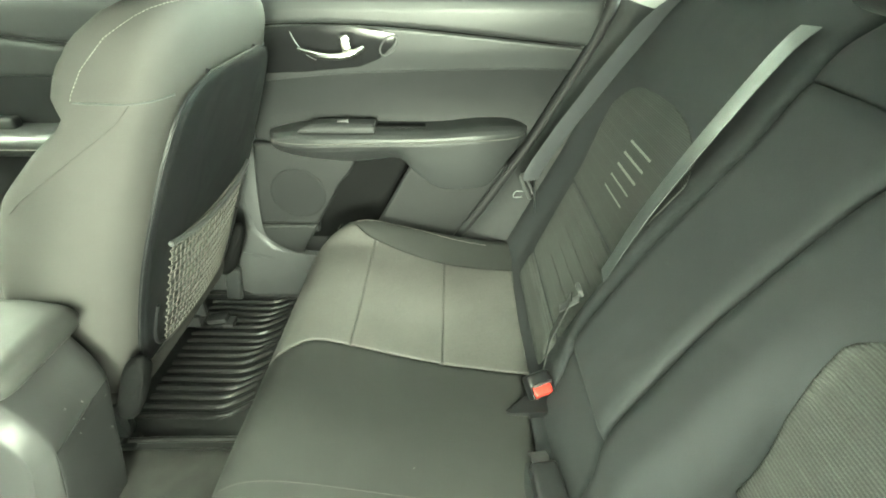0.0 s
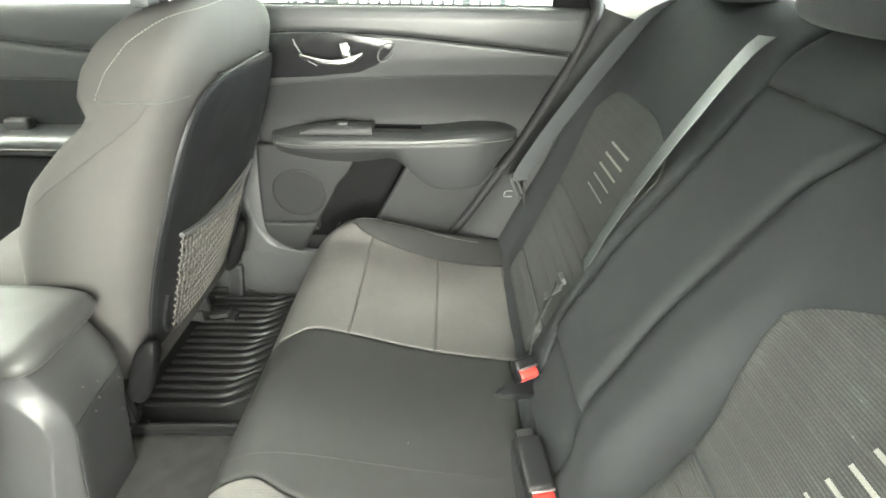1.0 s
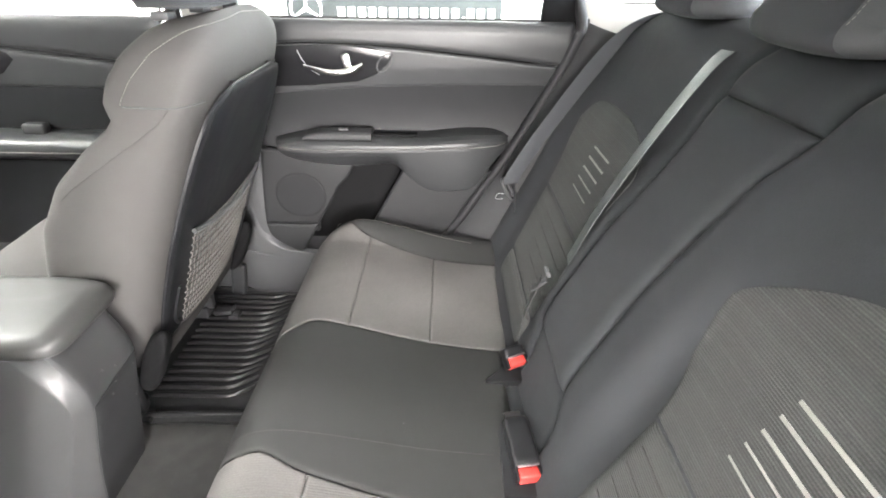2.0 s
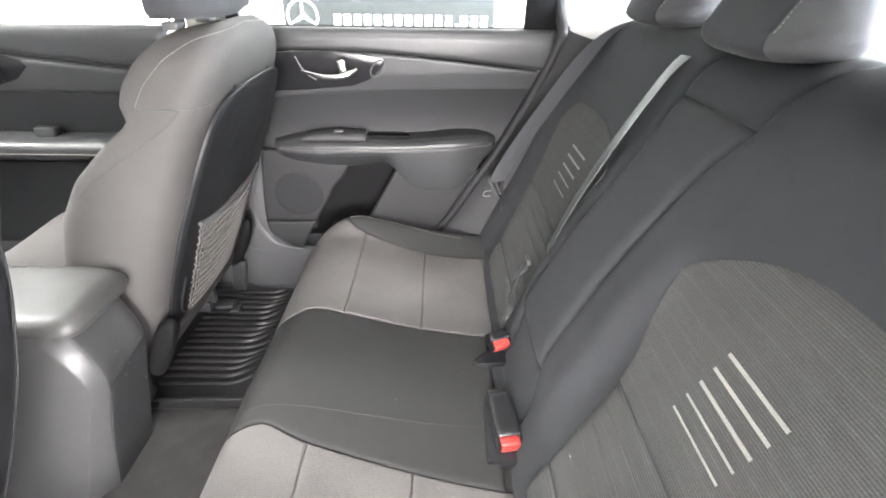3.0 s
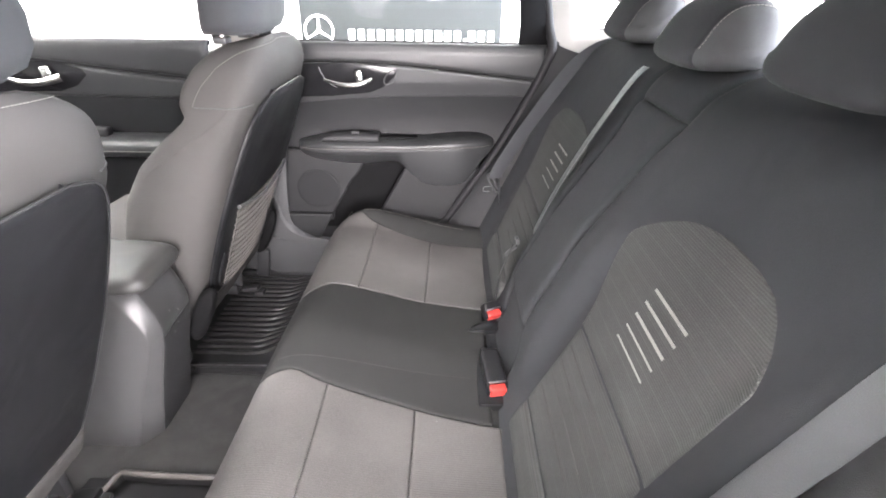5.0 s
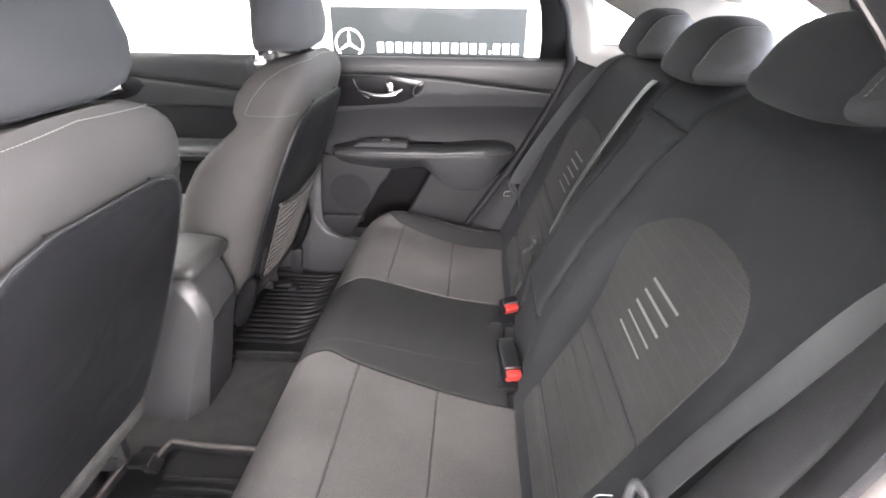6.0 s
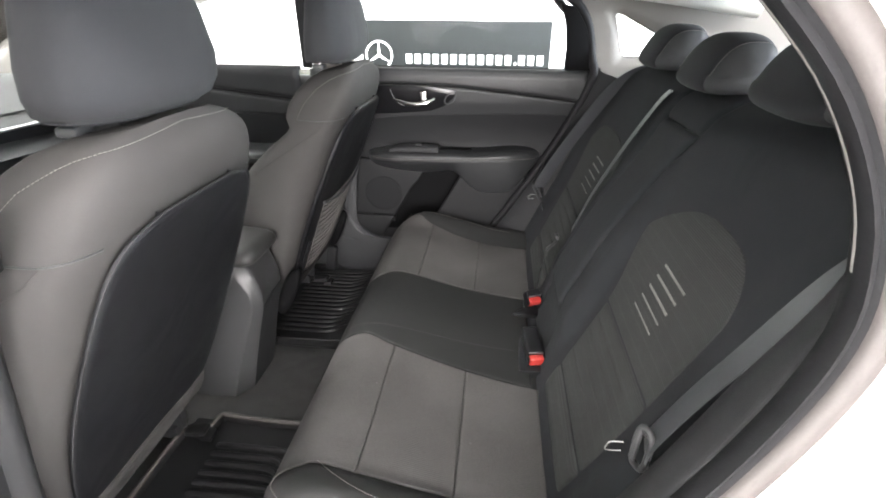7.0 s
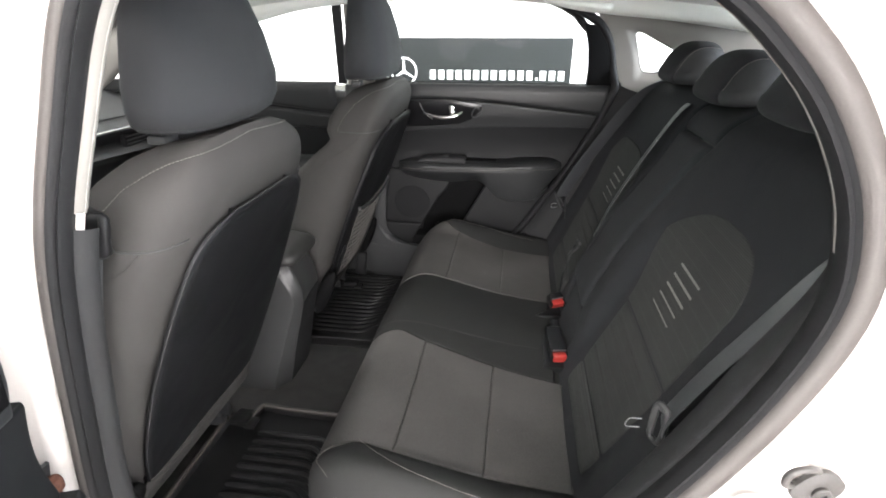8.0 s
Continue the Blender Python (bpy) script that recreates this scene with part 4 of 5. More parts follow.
part("gear_lever", tube([(-1.12, CY, 0.73), (-1.11, CY, 0.80), (-1.10, CY, 0.86)], [0.012, 0.016, 0.024], 16), PLASTIC_DARK, console)

# ---- car: floor mats ----
def floor_mat(side, x0, x1, y0, y1, ribs, start, bend, label):
    mat_ob = thing("floor_mat", ((x0 + x1) / 2, (y0 + y1) / 2, 0.345), label, "floor mat", "rear floor mats")
    part("base", block((x1 - x0, abs(y1 - y0), 0.008), pose((x0 + x1) / 2, (y0 + y1) / 2, 0.349), 0.003), RUBBER, mat_ob)
    inner = lambda f: lerp(y1, y0, f)
    rim = [(x0, y0, 0.362), (x1, y0, 0.362), (x1, inner(0.02), 0.362), (x0 + 0.15, inner(0.012), 0.362), (x0 + 0.076, y1, 0.363), (x0 + 0.070, inner(0.03), 0.363), (x0 + 0.064, inner(0.105), 0.362), (x0 + 0.052, inner(0.13), 0.362), (x0 + 0.012, inner(0.118), 0.362), (x0 + 0.002, inner(0.125), 0.362), (x0, inner(0.16), 0.362), (x0, y0, 0.362)]
    soft = [rim[0]]
    for a, b, c in zip(rim, rim[1:], rim[2:]):
        a, b, c = Vector(a), Vector(b), Vector(c)
        r = min(0.012, 0.45 * (b - a).length, 0.45 * (c - b).length)
        p, q = b + (a - b).normalized() * r, b + (c - b).normalized() * r
        soft += [tuple(p * (1 - t) ** 2 + b * 2 * t * (1 - t) + q * t * t) for t in (0, 0.25, 0.5, 0.75, 1)]
    soft.append(rim[-1])
    wall = strip(soft, (0, 0, 1), 0.024, 0.009)
    part("rim", wall, RUBBER, mat_ob, "raised glossy rim")
    # the near rim's paler tone stands for the light its gloss catches
    part("rim_lip", tube([(q[0], q[1], q[2] + 0.011) for q in soft], 0.0066, 8), TAUPE_TONE if side < 0 else RUBBER, mat_ob, "rounded top of the rim, paler on the near mat as its highlight")
    step = (y1 - y0 - (y1 - y0) * 0.145) / ribs
    for k in range(ribs):
        y = y0 + step * (k + 0.7)
        xe = bend + 0.010 * math.sin(1.3 * k)
        path = curve_of([(start, y, 0.3530), (start + 0.012, y, 0.3568), (lerp(start, xe, 0.5), y, 0.3575), (xe - 0.03, y, 0.3575), (xe, y + side * 0.004, 0.3575), (xe + 0.030, y + side * 0.024, 0.3570), (xe + 0.052, y + side * 0.046, 0.354)], 18)
        part("rib", tube([(q[0], q[1], q[2] - 0.0042) for q in path], 0.0080, 10), RUBBER, mat_ob)


floor_mat(1, -0.725, -0.395, 0.690, 0.180, 16, -0.665, -0.478, "ribbed black rubber floor mat behind the passenger seat")
floor_mat(-1, -0.700, -0.365, -0.660, -0.155, 16, -0.600, -0.425, "ribbed black rubber floor mat behind the driver seat")

# ---- car: body shell ----
car = thing("sedan_car", (0.0, 0.0, 0.18), "white sedan body with pale headliner, standing in a showroom", "car")


def floor_at(x, y):
    tunnel = 0.055 * smooth((0.20 - abs(y - 0.02)) / 0.10)
    return Vector((x, y, 0.338 + tunnel * smooth((-0.30 - x) / 0.1) * 0.35))


panel("floor_carpet", floor_at, const(-2.0), const(-0.20), -0.74, 0.74, CARPET, car, UP, 60, 60, puff=0, sink=0, thick=0.02, label="grey carpet")
part("underbody", block((3.4, 1.6, 0.06), pose(-0.4, 0, 0.27), 0.01), PLASTIC_DARK, car)
part("seat_base", block((0.9, 1.36, 0.20), pose(0.20, 0.0, 0.42), 0.02), PLASTIC_DARK, car)
part("bulkhead", block((0.06, 1.4, 0.86), pose(0.66, 0.0, 0.73), 0.01), PLASTIC_DARK, car)
part("parcel_shelf", block((0.75, 1.36, 0.03), pose(0.90, 0.0, 1.135), 0.01), CLOTH, car, "dark cloth parcel shelf")


# opening of the near rear door, as (x, z) round the hole
OPENING = curve_of([(-0.30, 0.455), (-0.43, 0.462), (-0.500, 0.52), (-0.530, 0.66), (-0.504, 0.86), (-0.455, 1.10), (-0.384, 1.27), (-0.334, 1.365), (-0.285, 1.410), (-0.15, 1.43), (0.05, 1.415), (0.165, 1.382),
                    (0.240, 1.325), (0.290, 1.262), (0.322, 1.190), (0.330, 1.105), (0.296, 0.990), (0.228, 0.850), (0.120, 0.680), (0.02, 0.540), (-0.08, 0.470), (-0.30, 0.455)], 150)[:-1]
OPEN_MID = np.array([-0.12, 0.98])


def opening_point(i, d, y):
    """A point d outward from the opening's line, in its plane, at depth y."""
    n = len(OPENING)
    t = OPENING[(i + 1) % n] - OPENING[i - 1]
    nrm = np.array([t[1], -t[0]])
    nrm = nrm / np.linalg.norm(nrm)
    if np.dot(nrm, OPENING[i] - OPEN_MID) < 0:
        nrm = -nrm
    q = OPENING[i] + nrm * d
    return Vector((q[0], y, q[1]))


def swept(indices, section, closed, aft=None):
    """A skin with section points (d, y) along the opening; aft: the d values at its rear edge."""
    rows = []
    for i in indices:
        w = smooth((OPENING[i % len(OPENING)][0] - 0.02) / 0.14) if aft else 0.0
        rows.append([opening_point(i % len(OPENING), lerp(d, aft[k], w) if aft else d, y) for k, (d, y) in enumerate(section)])
    bm = bmesh.new()
    vs = [[bm.verts.new(tuple(q)) for q in r] for r in rows]
    pairs = list(zip(vs, vs[1:])) + ([(vs[-1], vs[0])] if closed else [])
    for a, b in pairs:
        for j in range(len(section) - 1):
            bm.faces.new((a[j], b[j], b[j + 1], a[j + 1]))
    return bm


N_OPEN = len(OPENING)
everywhere = range(N_OPEN)
skin = swept(everywhere, [(0.000, -0.700), (0.020, -0.722), (0.030, -0.724), (0.036, -0.728), (0.042, -0.742), (0.055, -0.749), (0.112, -0.753), (0.132, -0.785), (0.140, -0.850), (0.16, -0.868)], True, [0.016, 0.018, 0.020, 0.023, 0.029, 0.045, 0.112, 0.132, 0.140, 0.16])
part("door_aperture", skin, PAINT, car, "white painted door aperture")
part("door_seal", swept(everywhere, [(0.016, -0.700), (0.006, -0.704), (0.003, -0.718), (0.007, -0.729), (0.011, -0.7255), (0.014, -0.733), (0.017, -0.734), (0.018, -0.722)], True, [-0.004, -0.0085, -0.0105, -0.0080, -0.0020, 0.0040, 0.0090, 0.0100]), SEAL_RUBBER, car, "black rubber door seal")
# band coloured as the shade on the painted flange outside the seal
part("flange_shade", swept(everywhere, [(0.016, -0.722), (0.0175, -0.733), (0.022, -0.737), (0.029, -0.735), (0.033, -0.726)], True, [0.0010, 0.0015, 0.0110, 0.0215, 0.0240]), TAUPE_TONE, car, "taupe band standing for the shaded painted flange beside the seal")
upper = [i for i in range(N_OPEN) if OPENING[i][1] > 1.158 and OPENING[i][0] > -0.1]
part("pillar_trim", swept(upper, [(-0.0085, -0.7165), (-0.0098, -0.714), (-0.0099, -0.710), (0.01, -0.690)], False), TRIM_PALE, car, "pale pillar trim edge")
upper = [i for i in range(N_OPEN) if OPENING[i][1] > 1.150 and OPENING[i][0] <= -0.1]
part("pillar_trim", swept(upper, [(0.008, -0.712), (0.003, -0.709), (0.0005, -0.704), (0.000, -0.698), (0.006, -0.688)], False), TRIM_PALE, car, "pale pillar trim edge")
lower = [i for i in range(N_OPEN) if OPENING[i][1] <= 1.150 and OPENING[i][0] <= -0.3]
part("pillar_lower_trim", swept(sorted(lower), [(0.008, -0.712), (0.000, -0.708), (-0.006, -0.700), (-0.010, -0.690), (0.02, -0.66), (0.08, -0.65)], False), PLASTIC_DARK, car, "charcoal lower pillar trim")

# outer skin of the near side, aft and fore of the opening
def side_sheet(outline, y, name, label):
    part(name, plate([(x, y, z) for x, z in outline], (0, 1, 0), 0.02, 0), PAINT, car, label, False)


aft = [tuple(opening_point(i, 0.14, 0)[k] for k in (0, 2)) for i in range(N_OPEN) if OPENING[i][0] > 0.0 and OPENING[i][1] > 0.50]
aft.sort(key=lambda q: -q[1])
side_sheet(aft + [(0.20, 0.34), (1.3, 0.34), (1.9, 0.45), (1.9, 1.02), (1.35, 1.10), (0.95, 1.28), (0.62, 1.385)], -0.872, "quarter_panel", "white painted rear quarter panel")
fore = [tuple(opening_point(i, 0.14, 0)[k] for k in (0, 2)) for i in range(N_OPEN) if OPENING[i][0] < -0.36 and OPENING[i][1] > 0.5]
fore.sort(key=lambda q: q[1])
side_sheet(fore[:1] + [q for q in fore if q[1] < 1.06] + [(-0.66, 1.10), (-1.75, 1.05), (-1.75, 0.34), (-0.68, 0.34)], -0.872, "front_door_skin", "white painted front door")
part("sill", block((2.6, 0.16, 0.14), pose(-0.4, -0.80, 0.32), 0.03, 4), PAINT, car, "white painted sill")
part("sill_trim", block((1.0, 0.11, 0.10), pose(-0.35, -0.685, 0.395), 0.03, 4), PLASTIC, car, "charcoal sill trim")
part("sill", block((2.6, 0.16, 0.14), pose(-0.4, 0.82, 0.32), 0.03, 4), PAINT, car)
turn = pose(0.346, -0.757, 0.934, 0, 40, 0)
striker = part("door_striker", joined([plate([turn @ Vector((0.019 * c, 0.0, 0.024 * sn)) for c, sn in oval(16, 2.8)], turn.to_3x3() @ Vector((0, -1, 0)), 0.006, 0.0012), tube([turn @ Vector(q) for q in curve_of([(-0.012, 0.0, 0.014), (-0.034, -0.012, 0.014), (-0.046, -0.016, 0.0), (-0.034, -0.012, -0.014), (-0.012, 0.0, -0.014)], 24)], 0.0036, 10)]), STRIKER_STEEL, car, "steel door striker with its bolt", crease=35)
part("bolt", loft([[turn @ Vector((0.005 + 0.0085 * c * k, -h, 0.0085 * sn * k)) for c, sn in oval(20, 2)] for h, k in ((0.005, 1.0), (0.009, 1.0), (0.0105, 0.85), (0.0105, 0.42), (0.0080, 0.36))]), STRIKER_STEEL, striker, "round bolt head", crease=35)
part("striker_bumper", loft([[(0.305 + 0.026 * c * k, -0.7525 - h, 0.892 + 0.018 * sn * k) for c, sn in oval(20, 2.4)] for h, k in ((0, 1), (0.006, 0.95), (0.009, 0.7))]), PAINT, car)

# side trims beside the backrest, up to the seals
rear_edge = sorted([tuple(OPENING[i]) for i in range(N_OPEN) if OPENING[i][0] > 0.0 and 0.5 < OPENING[i][1] < 1.20], key=lambda q: q[1])
near_x = lambda z: float(np.interp(z, [q[1] for q in rear_edge], [q[0] for q in rear_edge]))


def near_side_trim(u, v):
    inner = back_at(-0.600, back_s(v)) + Vector((0.02, 0, 0))
    outer = Vector((near_x(v) - 0.004, -0.706, v))
    q = lerp(inner, outer, u)
    return q + Vector((-0.022 * math.sin(math.pi * u), 0.006 * math.sin(math.pi * u), 0))


panel("side_bolster", near_side_trim, const(0), const(1), 0.56, 1.16, PLASTIC_DARK, car, (-1, -0.6, 0), 24, 50, puff=0.006, width=0.10, sink=0, thick=0.02, label="dark side bolster beside the backrest")
door_x = along([(0.50, -0.03), (0.535, 0.0), (0.633, 0.070), (0.74, 0.138), (0.839, 0.203), (0.94, 0.258), (1.037, 0.305), (1.10, 0.328), (1.155, 0.345), (1.25, 0.335)])


def far_side_trim(u, v):
    inner = back_at(0.628, back_s(v)) + Vector((0.02, 0, 0))
    outer = Vector((door_x(v) + 0.012, 0.690, v))
    q = lerp(inner, outer, u)
    return q + Vector((-0.015 * math.sin(math.pi * u), -0.006 * math.sin(math.pi * u), 0))


panel("side_bolster", far_side_trim, const(0), const(1), 0.56, 1.165, PLASTIC_DARK, car, (-1, 0.6, 0), 24, 50, puff=0.006, width=0.10, sink=0, thick=0.02, label="dark side bolster beside the backrest")

# far rear pillar with its small quarter window
def pillar_y(z):
    return 0.700 - 0.16 * max(0.0, z - 1.15) - 0.25 * max(0.0, z - 1.32)


hole = [(0.402, 1.318), (0.412, 1.327), (0.43, 1.322), (0.54, 1.268), (0.60, 1.222), (0.595, 1.205), (0.57, 1.198), (0.465, 1.196), (0.447, 1.199), (0.437, 1.212)]
outer = [(0.350, 1.100), (0.355, 1.20), (0.345, 1.25), (0.32, 1.31), (0.275, 1.372), (0.22, 1.41), (0.60, 1.415), (0.80, 1.39), (1.10, 1.22), (1.15, 1.09), (0.7, 1.09)]
grid = ring_sheet(outer, hole, lambda a, b: (a, pillar_y(b), b))
for k in range(grid.shape[0]):
    grid[k, 0, 1] += 0.028
    grid[k, 1, 1] += 0.003
part("rear_pillar", solid_grid(grid, 0.004, (0, -1, 0)), TRIM_PALE, car, "pale trim round a small quarter window")
part("quarter_window", plate([(x, pillar_y(z) + 0.032, z) for x, z in hole], (0, 1, 0), 0.004), GLASS, car, "small quarter window glass").visible_shadow = False
part("window_edge", tube([(x, pillar_y(z) + 0.029, z) for x, z in hole + hole[:1]], 0.0028, 6), SEAL_RUBBER, car)
part("quarter_panel", plate([(0.36, 0.86, 0.34), (0.36, 0.86, 1.12), (0.62, 0.84, 1.13), (1.35, 0.84, 1.10), (1.9, 0.84, 1.02), (1.9, 0.86, 0.34)], (0, 1, 0), 0.02), PAINT, car, "", False)
# near rear pillar inside
near_pillar = [(0.345, 1.15), (0.36, 1.20), (0.345, 1.26), (0.31, 1.32), (0.26, 1.372), (0.60, 1.40), (0.80, 1.38), (1.10, 1.20), (1.15, 1.12)]
part("rear_pillar", plate([(x, -pillar_y(z) - 0.006, z) for x, z in near_pillar], (0, -1, 0), 0.02), TRIM_PALE, car, "pale rear pillar trim", False)


# roof
def liner_at(x, y):
    drop = 0.05 * (abs(y) / 0.62) ** 4 + 0.05 * smooth((x - 0.2) / 0.6) + 0.05 * smooth((-0.6 - x) / 0.5)
    return Vector((x, y, 1.470 - drop))


panel("headliner", liner_at, const(-1.05), const(0.78), -0.60, 0.60, LINER, car, (0, 0, -1), 50, 40, puff=0, sink=0, thick=0.012, label="pale woven headliner")
panel("roof_skin", lambda x, y: liner_at(x, y) + Vector((0, 0, 0.045)), const(-1.05), const(0.80), -0.66, 0.66, PAINT, car, UP, 40, 30, puff=0, sink=0, thick=0.01, label="white painted roof")
for side in (-1, 1):
    path = curve_of([(-1.05, side * 0.60, 1.345), (-0.7, side * 0.625, 1.430), (-0.3, side * 0.635, 1.455), (0.05, side * 0.632, 1.446), (0.25, side * 0.622, 1.415), (0.5, side * 0.61, 1.39), (0.78, side * 0.60, 1.35)], 40)
    part("roof_rail", tube(path, 0.035, 12), LINER, car, "pale roof rail trim")
    keys = curve_of([(-1.00, 0.600, 1.380, 0.035), (-1.22, 0.620, 1.355, 0.050), (-1.45, 0.650, 1.290, 0.074), (-1.56, 0.665, 1.225, 0.088), (-1.70, 0.690, 1.135, 0.09), (-1.86, 0.71, 1.03, 0.09)], 24)
    part("front_pillar", loft([[(x, side * (y + 0.028 * c), z + tall * sn) for c, sn in oval(24, 3)] for x, y, z, tall in keys]), TRIM_PALE, car, "pale front pillar trim")
handle_path = curve_of([(0.10, 0.600, 1.425), (0.12, 0.575, 1.412), (0.20, 0.565, 1.404), (0.28, 0.575, 1.396), (0.30, 0.60, 1.400)], 24)
part("grab_handle", tube(handle_path, 0.010, 8), LINER, car, "pale grab handle")
part("windscreen", solid_grid(np.array([[(lerp(-1.03, -1.92, t), y * lerp(0.60, 0.70, t), lerp(1.415, 1.10, t) + 0.05 * math.sin(math.pi * t)) for t in np.linspace(0, 1, 8)] for y in np.linspace(-1, 1, 12)]), 0.005, (-0.4, 0, 1)), GLASS, car, "windscreen glass").visible_shadow = False
part("rear_window", solid_grid(np.array([[(lerp(0.78, 1.28, t), y * lerp(0.58, 0.62, t), lerp(1.385, 1.13, t)) for t in np.linspace(0, 1, 8)] for y in np.linspace(-1, 1, 12)]), 0.005, (0.4, 0, 1)), GLASS, car, "rear window glass").visible_shadow = False
part("boot_lid", block((0.7, 1.4, 0.5), pose(1.62, 0, 0.86), 0.06, 4), PAINT, car, "white boot lid")
part("bonnet", block((1.2, 1.5, 0.5), pose(-2.45, 0, 0.72), 0.08, 4), PAINT, car, "white bonnet")

# dashboard
dash = thing("dashboard", (-1.6, 0, 0.5), "dark moulded dashboard with vents below the windscreen", "dashboard")
section = curve_of([(-1.88, 1.07), (-1.74, 1.125), (-1.62, 1.120), (-1.49, 1.065), (-1.418, 1.02), (-1.408, 0.995), (-1.450, 0.968), (-1.445, 0.948), (-1.405, 0.930), (-1.415, 0.905), (-1.460, 0.875), (-1.48, 0.72), (-1.52, 0.55), (-1.80, 0.52), (-1.88, 1.07)], 60)[:-1]
part("dash_body", loft([[(x + 0.05 * abs(y / 0.7) ** 3, y, z - 0.01 * abs(y / 0.7) ** 2) for x, z in section] for y in np.linspace(-0.70, 0.70, 30)]), PLASTIC, dash)
part("dash_strip", tube([(-1.402 + 0.05 * abs(y / 0.7) ** 3, y, 1.003) for y in np.linspace(-0.66, 0.66, 24)], 0.006, 8), STEEL, dash, "thin bright trim strip")
part("dash_seam", tube([(-1.437 + 0.05 * abs(y / 0.7) ** 3, y, 1.040) for y in np.linspace(-0.66, 0.66, 24)], 0.004, 6), PLASTIC_DARK, dash)
for y in (-0.55, -0.12, 0.16, 0.56):
    vent = part("vent", block((0.02, 0.15, 0.055), pose(-1.440 + 0.05 * abs(y / 0.7) ** 3, y, 0.955, 0, 0, 0), 0.008), PLASTIC_DARK, dash)
    for k in range(3):
        part("slat", block((0.012, 0.13, 0.004), pose(-1.428 + 0.05 * abs(y / 0.7) ** 3, y, 0.941 + 0.014 * k, 0, 0, 0), 0.001), PLASTIC, vent)
part("defroster", block((0.035, 0.11, 0.008), pose(-1.535, 0.54, 1.086, 0, 26, 0), 0.003), PLASTIC_DARK, dash)


# ---- car: doors ----
def door_depth(z):
    return float(np.interp(z, [0.50, 0.56, 0.66, 0.78, 0.90, 1.00, 1.08, 1.13, 1.16], [0.705, 0.695, 0.688, 0.690, 0.694, 0.690, 0.682, 0.676, 0.680]))


def door_at(x, z):
    return Vector((x, door_depth(z), z))


def door_cross(z, x):
    return door_at(x, z)


INWARD = (0, -1, 0)


def rear_door(name, label):
    door = thing(name, (-0.45, 0.80, 0.45), label, "car door")
    front = along([(0.50, -0.36), (0.535, -0.40), (0.56, -0.440), (0.60, -0.470), (0.70, -0.468), (0.86, -0.452), (1.0, -0.440), (1.16, -0.430)])
    rear = lambda z: door_x(z) - 0.002
    # the card's near-black colour stands for shade deep in the door pocket
    panel("door_card", door_at, front, rear, 0.52, 1.155, BLACK_AND_SHADE, door, INWARD, 60, 60, puff=0.004, width=0.02, sink=-0.056, thick=0.02, label="dark moulded door card")
    swoosh = along([(-0.46, 1.094), (-0.30, 1.104), (-0.10, 1.098), (0.10, 1.080), (0.345, 1.055)])
    crease = along([(-0.46, 0.972), (-0.30, 0.990), (-0.156, 1.000), (0.10, 1.008), (0.345, 1.010)])
    x0, x1 = -0.433, 0.340
    panel("upper_trim", door_cross, lambda x: swoosh(x) + 0.002, const(1.157), x0, x1, DOOR_SATIN, door, INWARD, 30, 60, puff=0.013, width=0.013, sink=0.001, thick=0.012, label="satin grey upper trim", bulge=lambda z, x: 0.004 * smooth((1.157 - z) / 0.06))
    panel("middle_trim", door_cross, lambda x: crease(x), lambda x: swoosh(x) - 0.001, x0, 0.312, DOOR_SATIN, door, INWARD, 24, 60, puff=0.006, width=0.006, sink=0.001, thick=0.012, label="satin grey trim band", bulge=lambda z, x: 0.005 * smooth((z - crease(x)) / 0.05))
    panel("soft_trim", door_cross, const(0.830), lambda x: crease(x) + 0.006, -0.452, 0.300, DOOR_SOFT, door, INWARD, 28, 60, puff=0.0045, width=0.004, sink=0.0005, thick=0.012, label="soft charcoal trim", bulge=lambda z, x: -0.008 * math.sin(math.pi * min(1, max(0, (crease(x) - z) / 0.15))))
    # armrest: a padded top above its seam, a deep undercut below, swelling into the bulge at its rear
    top_z = along([(-0.420, 0.862), (-0.36, 0.878), (-0.316, 0.884), (-0.16, 0.886), (-0.02, 0.886), (0.087, 0.896), (0.150, 0.896), (0.185, 0.888), (0.215, 0.872)])
    seam_z = along([(-0.420, 0.846), (-0.36, 0.855), (-0.225, 0.858), (-0.069, 0.861), (0.087, 0.868), (0.215, 0.866)])
    belly = along([(-0.42, 0.815), (-0.25, 0.792), (-0.16, 0.796), (-0.10, 0.806), (-0.078, 0.800), (-0.054, 0.778), (-0.017, 0.750), (0.024, 0.740), (0.085, 0.743), (0.118, 0.754), (0.145, 0.785), (0.170, 0.822), (0.215, 0.862)])

    def arm_reach(x):
        """How far the armrest stands out: eased in at both ends."""
        t = (x + 0.412) / 0.618
        round_end = lambda q: math.sqrt(max(0.004, 1 - (1 - min(1.0, max(0.0, q))) ** 2))
        return 0.080 * round_end(t / 0.20) * round_end((1 - t) / 0.22)

    def arm_top(v, x):
        t, s = top_z(x), seam_z(x)
        r = arm_reach(x)
        line = [(0.004, t + 0.002), (-r * 0.35, t + 0.001), (-r * 0.70, t - 0.002), (-r * 0.90, t - 0.008), (-r * 0.985, lerp(t, s, 0.55)), (-r, s + 0.004), (-r * 0.99, s)]
        q = [np.interp(v * 6, range(7), [p[k] for p in line]) for k in (0, 1)]
        return Vector((x, 0.690 + q[0], q[1]))

    def arm_under(v, x):
        s, b, r = seam_z(x), belly(x), arm_reach(x)
        full = smooth((x + 0.13) / 0.07)
        hang = lerp(0.25, 0.80, full)
